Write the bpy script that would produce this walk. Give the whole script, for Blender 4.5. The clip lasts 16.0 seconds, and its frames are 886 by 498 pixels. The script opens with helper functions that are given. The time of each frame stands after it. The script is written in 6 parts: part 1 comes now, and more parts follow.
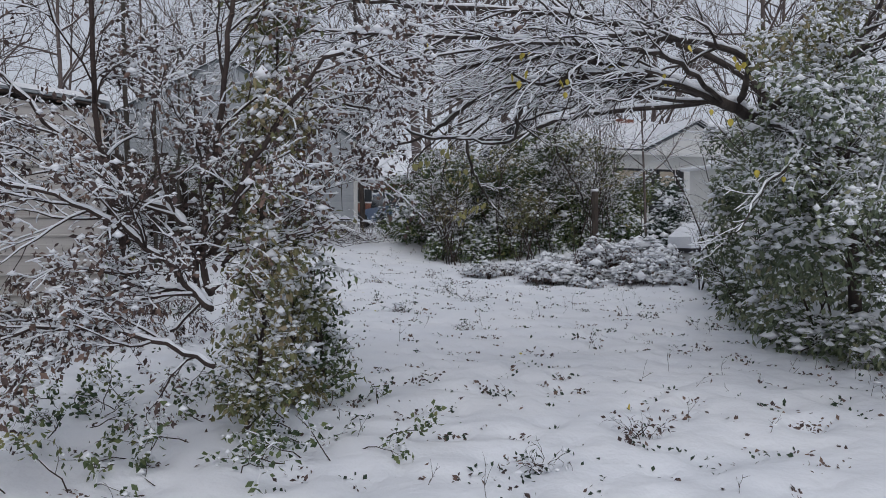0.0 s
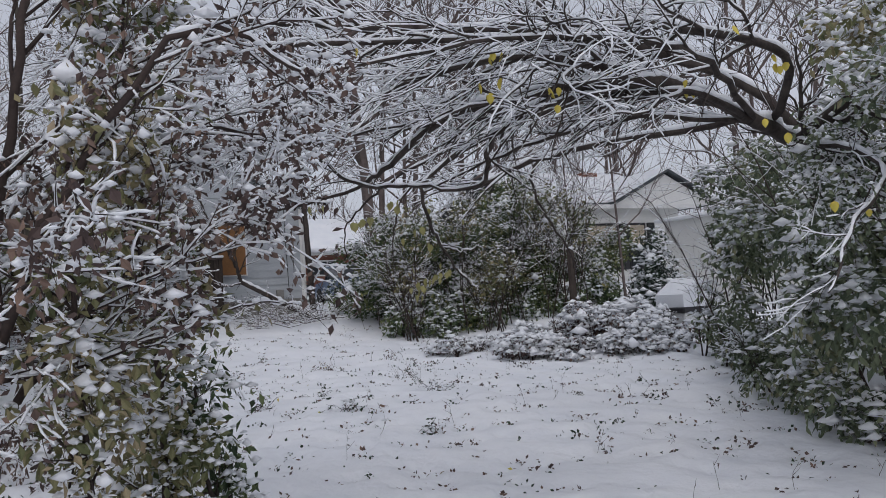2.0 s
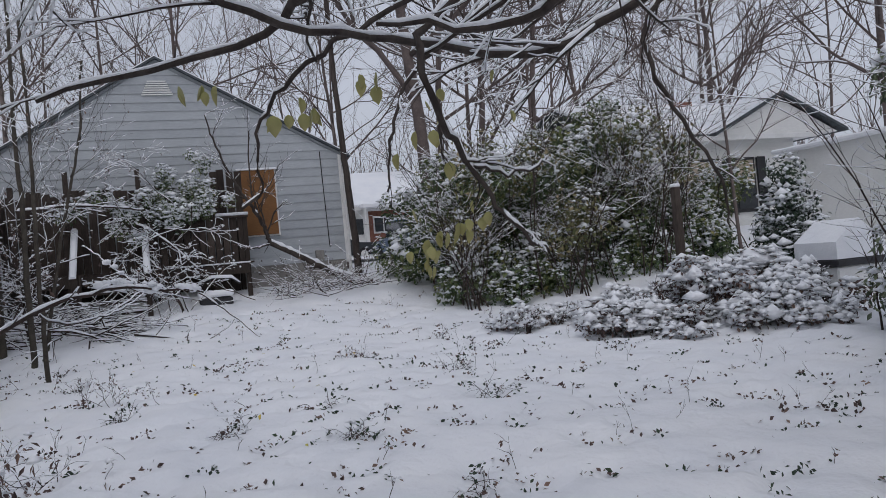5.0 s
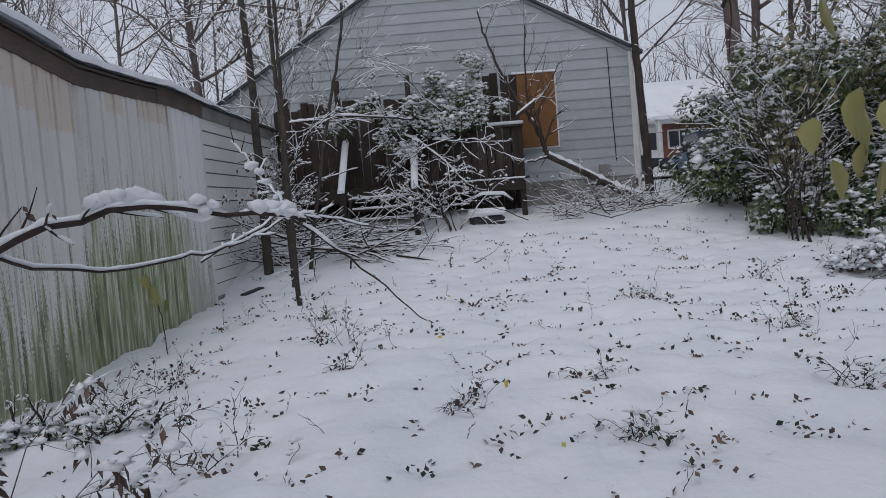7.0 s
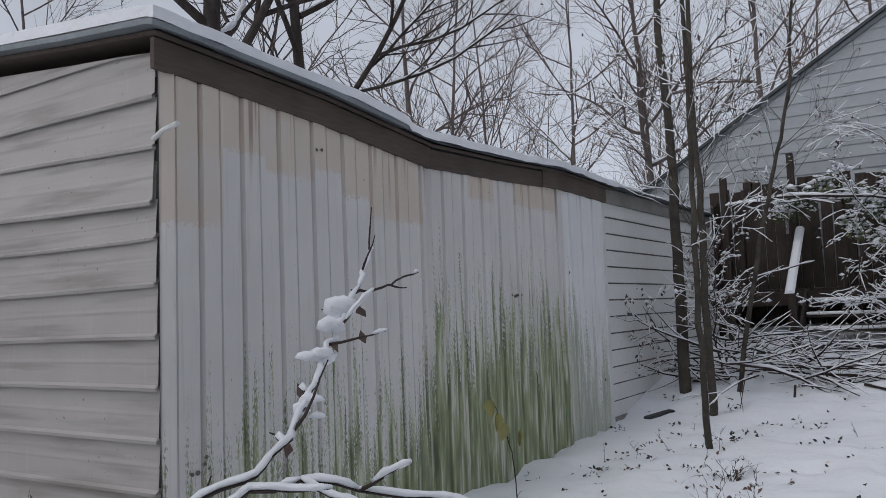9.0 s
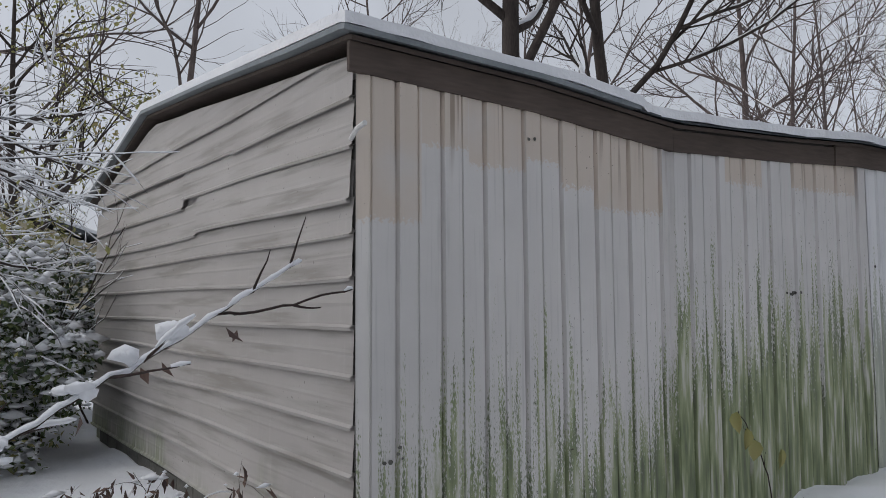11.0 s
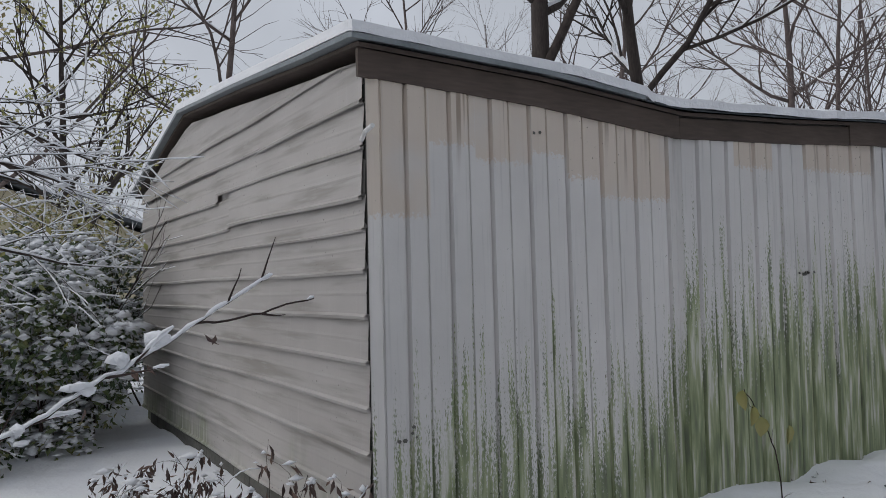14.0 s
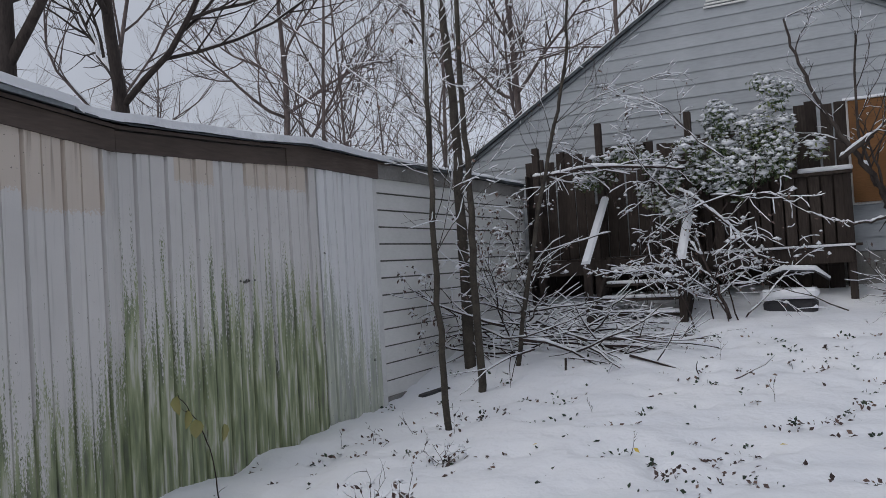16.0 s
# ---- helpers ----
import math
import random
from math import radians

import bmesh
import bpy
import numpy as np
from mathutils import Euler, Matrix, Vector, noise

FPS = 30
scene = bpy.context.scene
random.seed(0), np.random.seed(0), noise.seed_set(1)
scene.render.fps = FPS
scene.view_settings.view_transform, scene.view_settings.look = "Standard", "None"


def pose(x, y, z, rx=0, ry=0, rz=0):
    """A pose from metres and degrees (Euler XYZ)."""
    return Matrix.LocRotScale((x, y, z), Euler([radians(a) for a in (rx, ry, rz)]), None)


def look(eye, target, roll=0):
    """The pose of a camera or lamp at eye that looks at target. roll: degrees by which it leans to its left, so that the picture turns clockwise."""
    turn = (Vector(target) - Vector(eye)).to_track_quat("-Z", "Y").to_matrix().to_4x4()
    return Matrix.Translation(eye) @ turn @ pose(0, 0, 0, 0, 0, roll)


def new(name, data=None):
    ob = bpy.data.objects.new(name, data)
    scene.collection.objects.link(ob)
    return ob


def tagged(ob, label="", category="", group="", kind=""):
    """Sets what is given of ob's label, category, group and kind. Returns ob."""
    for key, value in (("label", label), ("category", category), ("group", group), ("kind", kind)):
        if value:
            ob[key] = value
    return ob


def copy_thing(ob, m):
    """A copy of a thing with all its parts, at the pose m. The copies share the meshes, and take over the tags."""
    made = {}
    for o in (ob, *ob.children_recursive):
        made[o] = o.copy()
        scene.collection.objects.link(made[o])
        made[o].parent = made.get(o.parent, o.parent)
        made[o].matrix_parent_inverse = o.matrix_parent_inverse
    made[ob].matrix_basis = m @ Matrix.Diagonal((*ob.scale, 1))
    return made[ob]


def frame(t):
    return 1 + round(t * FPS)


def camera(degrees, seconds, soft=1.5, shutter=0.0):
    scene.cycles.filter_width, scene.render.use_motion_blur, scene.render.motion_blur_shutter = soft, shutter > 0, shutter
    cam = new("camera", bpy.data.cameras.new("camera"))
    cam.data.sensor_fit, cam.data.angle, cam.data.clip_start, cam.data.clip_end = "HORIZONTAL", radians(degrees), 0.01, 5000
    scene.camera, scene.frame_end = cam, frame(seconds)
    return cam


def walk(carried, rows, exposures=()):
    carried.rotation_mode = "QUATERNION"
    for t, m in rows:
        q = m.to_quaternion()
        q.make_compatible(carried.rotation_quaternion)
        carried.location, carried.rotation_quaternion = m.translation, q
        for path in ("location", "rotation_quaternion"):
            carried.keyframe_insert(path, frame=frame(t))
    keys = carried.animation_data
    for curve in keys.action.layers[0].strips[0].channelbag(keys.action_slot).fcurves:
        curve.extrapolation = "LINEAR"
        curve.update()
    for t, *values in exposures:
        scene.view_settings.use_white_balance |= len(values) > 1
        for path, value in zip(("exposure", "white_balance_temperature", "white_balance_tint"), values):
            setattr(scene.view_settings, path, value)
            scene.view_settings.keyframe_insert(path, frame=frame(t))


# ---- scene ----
cam = camera(58.6, 16.0, soft=0.8)
# seconds, place, tilt, roll and heading in degrees
PATH = [
    (0.0, -0.012, -0.006, 1.347, 88.66, 0.18, -22.82),
    (0.5, 0.229, 0.332, 1.362, 89.86, 3.15, -23.76),
    (1.0, 0.377, 0.860, 1.401, 92.34, 2.18, -26.07),
    (1.5, 0.651, 1.390, 1.410, 92.90, 2.49, -26.15),
    (2.0, 0.881, 1.923, 1.428, 93.44, 3.50, -25.57),
    (2.5, 1.123, 2.439, 1.439, 93.87, 3.16, -24.70),
    (3.0, 1.439, 2.962, 1.485, 93.33, 7.25, -22.14),
    (3.2, 1.552, 3.147, 1.477, 92.77, 7.36, -22.98),
    (5.3, 2.636, 5.188, 1.489, 90.43, 4.17, -17.97),
    (5.5, 2.692, 5.377, 1.505, 90.50, 4.22, -15.35),
    (6.0, 2.759, 5.887, 1.492, 90.54, 4.01, -12.97),
    (6.2, 2.826, 6.105, 1.487, 90.60, 4.10, -10.56),
    (6.5, 2.916, 6.395, 1.470, 90.24, 4.10, -4.39),
    (7.0, 2.999, 6.888, 1.443, 86.38, 4.53, 0.93),
    (7.5, 3.011, 7.368, 1.450, 83.74, 5.39, 2.80),
    (8.0, 3.017, 7.950, 1.501, 86.50, 6.45, 10.44),
    (8.5, 2.949, 8.447, 1.608, 93.88, 4.39, 19.85),
    (9.0, 3.086, 8.881, 1.611, 94.46, 2.15, 33.86),
    (9.5, 3.157, 9.212, 1.617, 94.41, 1.24, 35.07),
    (10.0, 3.172, 9.477, 1.659, 95.56, 0.16, 44.82),
    (10.2, 3.202, 9.517, 1.659, 95.56, 0.16, 49.40),
    (12.3, 3.762, 9.577, 1.678, 89.98, 0.86, 63.80),
    (12.5, 3.763, 9.569, 1.624, 87.28, 1.01, 64.07),
    (13.0, 3.760, 9.581, 1.610, 84.30, 0.84, 64.52),
    (13.5, 3.746, 9.580, 1.691, 89.91, 0.82, 64.65),
    (14.0, 3.767, 9.611, 1.716, 92.39, 1.45, 61.71),
    (14.5, 3.980, 9.787, 1.660, 93.10, 2.87, 51.60),
    (15.0, 4.110, 9.862, 1.722, 92.00, 3.60, 42.00),
    (15.5, 4.205, 9.885, 1.700, 91.78, 3.85, 33.45),
    (16.0, 4.259, 9.848, 1.725, 91.38, 3.40, 27.75),
]
walk(cam, [(row[0], pose(*row[1:])) for row in PATH], [(0.0, -0.38, 6250, 12), (3.0, -0.33, 6350, 14), (6.0, -0.42, 6200, 13), (8.0, -0.4, 6200, 12), (10.0, -0.26, 6450, 11), (12.5, -0.28, 6500, 10), (13.0, -0.2, 6500, 10), (14.0, -0.3, 6450, 10), (16.0, -0.38, 6300, 12)])

# ---- sky and sun: an overcast winter day ----
world = bpy.data.worlds.new("overcast_sky")
scene.world = world
world.use_nodes = True
wn, wl = world.node_tree.nodes, world.node_tree.links
wn.clear()
sky = wn.new("ShaderNodeTexSky")
sky.sky_type = "NISHITA"
sky.sun_disc = False
sky.sun_elevation, sky.sun_rotation = radians(28), radians(200)
sky.air_density, sky.dust_density, sky.ozone_density = 1.0, 4.0, 1.0
hsv = wn.new("ShaderNodeHueSaturation")
hsv.inputs["Saturation"].default_value = 0.28
wl.new(sky.outputs[0], hsv.inputs["Color"])
cloud = wn.new("ShaderNodeTexNoise")
cloud.inputs["Scale"].default_value, cloud.inputs["Detail"].default_value = 3.0, 5.0
tc = wn.new("ShaderNodeTexCoord")
wl.new(tc.outputs["Generated"], cloud.inputs["Vector"])
cr = wn.new("ShaderNodeMapRange")
cr.inputs[1].default_value, cr.inputs[2].default_value, cr.inputs[3].default_value, cr.inputs[4].default_value = 0.3, 0.7, 0.45, 0.85
wl.new(cloud.outputs[0], cr.inputs[0])
cover = wn.new("ShaderNodeMix")
cover.data_type = "RGBA"
cover.inputs[7].default_value = (6.4, 6.8, 7.6, 1)
wl.new(cr.outputs[0], cover.inputs[0])
wl.new(hsv.outputs[0], cover.inputs[6])
bg = wn.new("ShaderNodeBackground")
bg.inputs["Strength"].default_value = 0.115
wl.new(cover.outputs[2], bg.inputs["Color"])
out = wn.new("ShaderNodeOutputWorld")
wl.new(bg.outputs[0], out.inputs["Surface"])
sun = new("sun", bpy.data.lights.new("sun", "SUN"))
sun.data.energy, sun.data.angle, sun.data.color = 0.6, radians(25), (1.0, 0.97, 0.93)
sun.matrix_world = look((0, 0, 20), (3, 9, 0))


# ---- materials ----
def material(name, rough=0.8, metal=0.0):
    m = bpy.data.materials.new(name)
    m.use_nodes = True
    b = m.node_tree.nodes["Principled BSDF"]
    b.inputs["Roughness"].default_value, b.inputs["Metallic"].default_value = rough, metal
    b.inputs["Specular IOR Level"].default_value = 0.3
    return m, m.node_tree.nodes, m.node_tree.links, b


def noise_of(n, l, coord, scale, detail=4.0, stretch=None):
    src = coord
    if stretch:
        mp = n.new("ShaderNodeMapping")
        mp.inputs["Scale"].default_value = stretch
        l.new(coord, mp.inputs["Vector"])
        src = mp.outputs[0]
    t = n.new("ShaderNodeTexNoise")
    t.inputs["Scale"].default_value, t.inputs["Detail"].default_value = scale, detail
    l.new(src, t.inputs["Vector"])
    return t.outputs[0]


def ramp(n, l, fac, stops):
    r = n.new("ShaderNodeValToRGB")
    e = r.color_ramp.elements
    while len(e) < len(stops):
        e.new(0.5)
    for k, (p, c) in zip(e, stops):
        k.position, k.color = p, (*c, 1)
    l.new(fac, r.inputs[0])
    return r.outputs[0]


def mix(n, l, fac, a, b, mode="MIX"):
    m = n.new("ShaderNodeMix")
    m.data_type, m.blend_type = "RGBA", mode
    for sock, val in ((0, fac), (6, a), (7, b)):
        if isinstance(val, (int, float)):
            m.inputs[sock].default_value = val
        elif isinstance(val, tuple):
            m.inputs[sock].default_value = (*val, 1)
        else:
            l.new(val, m.inputs[sock])
    return m.outputs[2]


def calc(n, l, op, a, b=0.0, c=0.0):
    m = n.new("ShaderNodeMath")
    m.operation = op
    for k, val in enumerate((a, b, c)):
        if isinstance(val, (int, float)):
            m.inputs[k].default_value = val
        else:
            l.new(val, m.inputs[k])
    return m.outputs[0]


def span(n, l, v, lo, hi):
    m = n.new("ShaderNodeMapRange")
    m.interpolation_type = "SMOOTHSTEP"
    m.inputs[1].default_value, m.inputs[2].default_value = lo, hi
    l.new(v, m.inputs[0])
    return m.outputs[0]


def relief(n, l, b, height, strength, distance):
    k = n.new("ShaderNodeBump")
    k.inputs["Strength"].default_value, k.inputs["Distance"].default_value = strength, distance
    l.new(height, k.inputs["Height"])
    l.new(k.outputs[0], b.inputs["Normal"])


def plain(name, stops, scale=6.0, fine=60.0, rough=0.8, bump=0.3, dist=0.004, stretch=None, metal=0.0):
    """Colour ramp over a coarse and a fine noise, with relief from the fine one."""
    m, n, l, b = material(name, rough, metal)
    pos = n.new("ShaderNodeTexCoord").outputs["Object"]
    c, f = noise_of(n, l, pos, scale, 5, stretch), noise_of(n, l, pos, fine, 3, stretch)
    both = calc(n, l, "ADD", calc(n, l, "MULTIPLY", c, 0.65), calc(n, l, "MULTIPLY", f, 0.35))
    l.new(ramp(n, l, both, stops), b.inputs["Base Color"])
    relief(n, l, b, both, bump, dist)
    return m


def leafy(name, stops, rough=0.55):
    """Leaves: each island takes its own colour from the stops."""
    m, n, l, b = material(name, rough)
    g = n.new("ShaderNodeNewGeometry")
    patch = span(n, l, noise_of(n, l, n.new("ShaderNodeTexCoord").outputs["Object"], 1.4, 3), 0.3, 0.7)
    v = calc(n, l, "ADD", calc(n, l, "MULTIPLY", g.outputs["Random Per Island"], 0.55), calc(n, l, "MULTIPLY", patch, 0.45))
    l.new(ramp(n, l, v, stops), b.inputs["Base Color"])
    return m


def boards(name, stops, grain=(1, 1, 12), rough=0.8, bump=0.5):
    """Timber or painted boards: grain stretched along the board, each piece its own shade."""
    m, n, l, b = material(name, rough)
    pos = n.new("ShaderNodeTexCoord").outputs["Object"]
    o = n.new("ShaderNodeObjectInfo")
    f, c = noise_of(n, l, pos, 14, 5, grain), noise_of(n, l, pos, 2.2, 4)
    v = calc(n, l, "ADD", calc(n, l, "MULTIPLY", f, 0.5), calc(n, l, "MULTIPLY", c, 0.5))
    v = calc(n, l, "ADD", v, calc(n, l, "MULTIPLY", calc(n, l, "SUBTRACT", o.outputs["Random"], 0.5), 0.22))
    l.new(ramp(n, l, v, stops), b.inputs["Base Color"])
    relief(n, l, b, f, bump, 0.003)
    return m


def snow_material():
    m, n, l, b = material("snow", 0.65)
    pos = n.new("ShaderNodeTexCoord").outputs["Object"]
    c, f, lumps = noise_of(n, l, pos, 1.3, 5), noise_of(n, l, pos, 38, 4), noise_of(n, l, pos, 8, 3)
    l.new(ramp(n, l, c, [(0.3, (0.78, 0.80, 0.84)), (0.7, (0.86, 0.87, 0.89))]), b.inputs["Base Color"])
    relief(n, l, b, calc(n, l, "ADD", calc(n, l, "ADD", calc(n, l, "MULTIPLY", c, 0.5), calc(n, l, "MULTIPLY", lumps, 1.1)), calc(n, l, "MULTIPLY", f, 0.22)), 0.55, 0.03)
    return m


SNOW = snow_material()
BARK = plain("bark", [(0.3, (0.022, 0.017, 0.016)), (0.7, (0.085, 0.07, 0.062))], 9, 45, 0.9, 0.8, 0.01, (1, 1, 0.25))
TWIG = plain("twig_bark", [(0.3, (0.025, 0.018, 0.017)), (0.7, (0.075, 0.055, 0.048))], 5, 60, 0.9, 0.3)
# bark of the distant trees, with the haze painted in as a paler tone
HAZED_BARK = plain("hazed_bark", [(0.3, (0.075, 0.06, 0.056)), (0.7, (0.18, 0.145, 0.135))], 3, 20, 0.95, 0.3)
SAPLING = plain("sapling_bark", [(0.3, (0.028, 0.024, 0.021)), (0.7, (0.09, 0.078, 0.062))], 8, 60, 0.85, 0.5)
GREEN = leafy("green_leaf", [(0.0, (0.022, 0.042, 0.022)), (0.4, (0.06, 0.09, 0.04)), (0.75, (0.14, 0.17, 0.07)), (1.0, (0.30, 0.27, 0.11))])
DARK_GREEN = leafy("evergreen_leaf", [(0.0, (0.012, 0.022, 0.015)), (0.6, (0.03, 0.05, 0.03)), (1.0, (0.05, 0.075, 0.04))])
OLIVE = leafy("olive_leaf", [(0.0, (0.06, 0.075, 0.035)), (0.4, (0.14, 0.15, 0.065)), (0.75, (0.26, 0.22, 0.12)), (1.0, (0.34, 0.27, 0.18))])
BROWN = leafy("dry_leaf", [(0.0, (0.035, 0.024, 0.023)), (0.5, (0.10, 0.07, 0.064)), (1.0, (0.24, 0.16, 0.12))], 0.8)
YELLOW = leafy("yellow_leaf", [(0.0, (0.72, 0.44, 0.04)), (0.5, (0.62, 0.48, 0.08)), (1.0, (0.42, 0.42, 0.10))])
PALE = leafy("pale_leaf", [(0.0, (0.40, 0.36, 0.14)), (0.5, (0.30, 0.31, 0.11)), (1.0, (0.42, 0.32, 0.18))])
GREY_GREEN = leafy("grey_green_leaf", [(0.0, (0.05, 0.07, 0.045)), (0.4, (0.11, 0.14, 0.085)), (0.75, (0.19, 0.22, 0.13)), (1.0, (0.32, 0.29, 0.18))])
SIDING = boards("house_siding", [(0.25, (0.29, 0.312, 0.335)), (0.75, (0.42, 0.445, 0.47))], (0.6, 1, 3), 0.55, 0.15)
WHITE_SIDING = boards("white_siding", [(0.25, (0.66, 0.66, 0.64)), (0.75, (0.80, 0.80, 0.78))], (0.6, 1, 3), 0.55, 0.15)
CONCRETE = plain("concrete", [(0.3, (0.17, 0.165, 0.155)), (0.7, (0.31, 0.30, 0.285))], 2.5, 40, 0.9, 0.5)
BLOCK = plain("foundation_block", [(0.3, (0.07, 0.068, 0.06)), (0.7, (0.17, 0.165, 0.15))], 3.5, 40, 0.9, 0.6)
DECK_WOOD = boards("weathered_wood", [(0.25, (0.02, 0.015, 0.013)), (0.55, (0.05, 0.039, 0.033)), (0.85, (0.11, 0.088, 0.074))], (4, 4, 0.5), 0.9, 0.8)
FASCIA = boards("fascia_paint", [(0.25, (0.06, 0.047, 0.04)), (0.6, (0.11, 0.085, 0.072)), (0.9, (0.17, 0.14, 0.12))], (4, 0.5, 4), 0.75, 0.5)
PLYWOOD = boards("plywood", [(0.25, (0.10, 0.05, 0.02)), (0.55, (0.22, 0.105, 0.04)), (0.85, (0.34, 0.18, 0.08))], (0.7, 1, 9), 0.75, 0.4)
WHITE_TRIM = plain("white_trim", [(0.3, (0.6, 0.6, 0.59)), (0.7, (0.78, 0.78, 0.77))], 3, 40, 0.5, 0.1)
DARK_TRIM = plain("dark_trim", [(0.3, (0.02, 0.02, 0.022)), (0.7, (0.05, 0.05, 0.055))], 3, 40, 0.6, 0.2)
ROOFING = plain("roofing_felt", [(0.3, (0.035, 0.04, 0.045)), (0.7, (0.10, 0.115, 0.125))], 4, 60, 0.8, 0.6)
BRICK = plain("red_brick", [(0.3, (0.16, 0.07, 0.05)), (0.7, (0.28, 0.13, 0.095))], 4, 50, 0.9, 0.5)
ASPHALT = plain("asphalt", [(0.3, (0.10, 0.10, 0.105)), (0.7, (0.22, 0.22, 0.23))], 0.6, 30, 0.85, 0.4)
GLASS = plain("dark_glass", [(0.3, (0.03, 0.035, 0.04)), (0.7, (0.06, 0.065, 0.07))], 2, 10, 0.1, 0.0)
BLUE_PAINT = plain("blue_car_paint", [(0.3, (0.05, 0.09, 0.17)), (0.7, (0.09, 0.15, 0.25))], 2, 30, 0.3, 0.05)
DARK_PAINT = plain("dark_car_paint", [(0.3, (0.025, 0.03, 0.035)), (0.7, (0.05, 0.055, 0.06))], 2, 30, 0.3, 0.05)
RUBBER = plain("rubber", [(0.3, (0.012, 0.012, 0.012)), (0.7, (0.03, 0.03, 0.03))], 5, 60, 0.8, 0.3)
CURTAIN = plain("beige_blind", [(0.3, (0.38, 0.32, 0.24)), (0.7, (0.5, 0.44, 0.35))], 3, 20, 0.9, 0.2, 0.004, (1, 1, 8))
GALVANISED = plain("galvanised_sheet", [(0.3, (0.16, 0.18, 0.195)), (0.7, (0.28, 0.305, 0.32))], 3, 40, 0.5, 0.3)
CREAM = plain("cream_siding", [(0.3, (0.5, 0.44, 0.3)), (0.7, (0.62, 0.56, 0.4))], 2, 30, 0.6, 0.2)


def sheet_metal(name, along, base=((0.60, 0.585, 0.57), (0.72, 0.70, 0.68)), age=1.0):
    """Painted ribbed steel: off-white over old beige, streaks, spatter and green algae that climbs from the ground.
    along: the axis, 0 or 1, that runs along the wall."""
    m, n, l, b = material(name, 0.55)
    pos = n.new("ShaderNodeTexCoord").outputs["Object"]
    sep = n.new("ShaderNodeSeparateXYZ")
    l.new(pos, sep.inputs[0])
    u, z = sep.outputs[along], sep.outputs[2]
    broad, fine = noise_of(n, l, pos, 1.1, 5), noise_of(n, l, pos, 55, 4)
    streak = noise_of(n, l, pos, 1.0, 5, (16, 16, 0.55))
    thin = noise_of(n, l, pos, 1.0, 6, (45, 45, 1.6))
    col = ramp(n, l, broad, [(0.3, base[0]), (0.7, base[1])])
    col = mix(n, l, calc(n, l, "MULTIPLY", span(n, l, thin, 0.55, 0.75), 0.35), col, (0.42, 0.42, 0.41))
    if along == 1:
        # old beige paint left bare along the top, in uneven rectangles
        def box(u0, u1, z0):
            inside = calc(n, l, "MULTIPLY", span(n, l, u, u0 - 0.005, u0 + 0.005), calc(n, l, "SUBTRACT", 1.0, span(n, l, u, u1 - 0.005, u1 + 0.005)))
            wobble = calc(n, l, "ADD", z, calc(n, l, "MULTIPLY", calc(n, l, "SUBTRACT", fine, 0.5), 0.16))
            return calc(n, l, "MULTIPLY", inside, span(n, l, wobble, z0 - 0.012, z0 + 0.012))
        total = None
        for u0, u1, z0 in ((0.0, 0.36, 2.08), (0.36, 0.66, 2.49), (0.66, 1.05, 2.41), (1.05, 1.32, 2.47), (1.32, 1.57, 2.34), (1.57, 2.15, 2.22), (2.75, 3.15, 2.47), (3.5, 4.32, 2.48)):
            k = box(u0, u1, z0)
            total = k if total is None else calc(n, l, "MAXIMUM", total, k)
        total = calc(n, l, "MULTIPLY", total, span(n, l, broad, 0.25, 0.5))
        col = mix(n, l, calc(n, l, "MULTIPLY", total, 0.66 * age), col, (0.60, 0.50, 0.40))
        rust = calc(n, l, "MULTIPLY", span(n, l, z, 2.2, 2.7), span(n, l, streak, 0.6, 0.72))
        col = mix(n, l, calc(n, l, "MULTIPLY", rust, 0.6), col, (0.15, 0.10, 0.06))
        step = calc(n, l, "ADD", calc(n, l, "MULTIPLY", span(n, l, u, 2.15, 2.3), 0.62), calc(n, l, "MULTIPLY", span(n, l, u, 0.0, 0.5), 0.36))
        step = calc(n, l, "SUBTRACT", step, calc(n, l, "MULTIPLY", span(n, l, u, 4.2, 5.3), 0.55))
        line = calc(n, l, "ADD", 0.70, step)
        hgt = calc(n, l, "ADD", z, calc(n, l, "MULTIPLY", calc(n, l, "SUBTRACT", streak, 0.5), 2.4))
        hgt = calc(n, l, "ADD", hgt, calc(n, l, "MULTIPLY", calc(n, l, "SUBTRACT", thin, 0.5), 2.0))
        hgt = calc(n, l, "ADD", hgt, calc(n, l, "MULTIPLY", calc(n, l, "SUBTRACT", noise_of(n, l, pos, 1.0, 6, (130, 130, 45)), 0.5), 1.9))
        grow_mask = span(n, l, calc(n, l, "SUBTRACT", line, hgt), -0.04, 0.36)
        grow_mask = calc(n, l, "MULTIPLY", grow_mask, 0.82 * (0.5 + 0.5 * age))
    else:
        hgt = calc(n, l, "ADD", z, calc(n, l, "MULTIPLY", calc(n, l, "SUBTRACT", broad, 0.5), 2.2))
        grow_mask = calc(n, l, "MULTIPLY", span(n, l, calc(n, l, "SUBTRACT", 0.42, hgt), -0.2, 0.45), 0.6)
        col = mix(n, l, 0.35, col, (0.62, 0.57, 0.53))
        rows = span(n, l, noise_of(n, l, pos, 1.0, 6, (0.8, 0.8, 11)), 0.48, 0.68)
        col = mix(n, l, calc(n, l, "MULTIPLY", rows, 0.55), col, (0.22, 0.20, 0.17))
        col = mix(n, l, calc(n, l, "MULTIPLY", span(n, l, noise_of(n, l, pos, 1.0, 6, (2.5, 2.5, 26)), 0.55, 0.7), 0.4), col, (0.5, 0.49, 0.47))
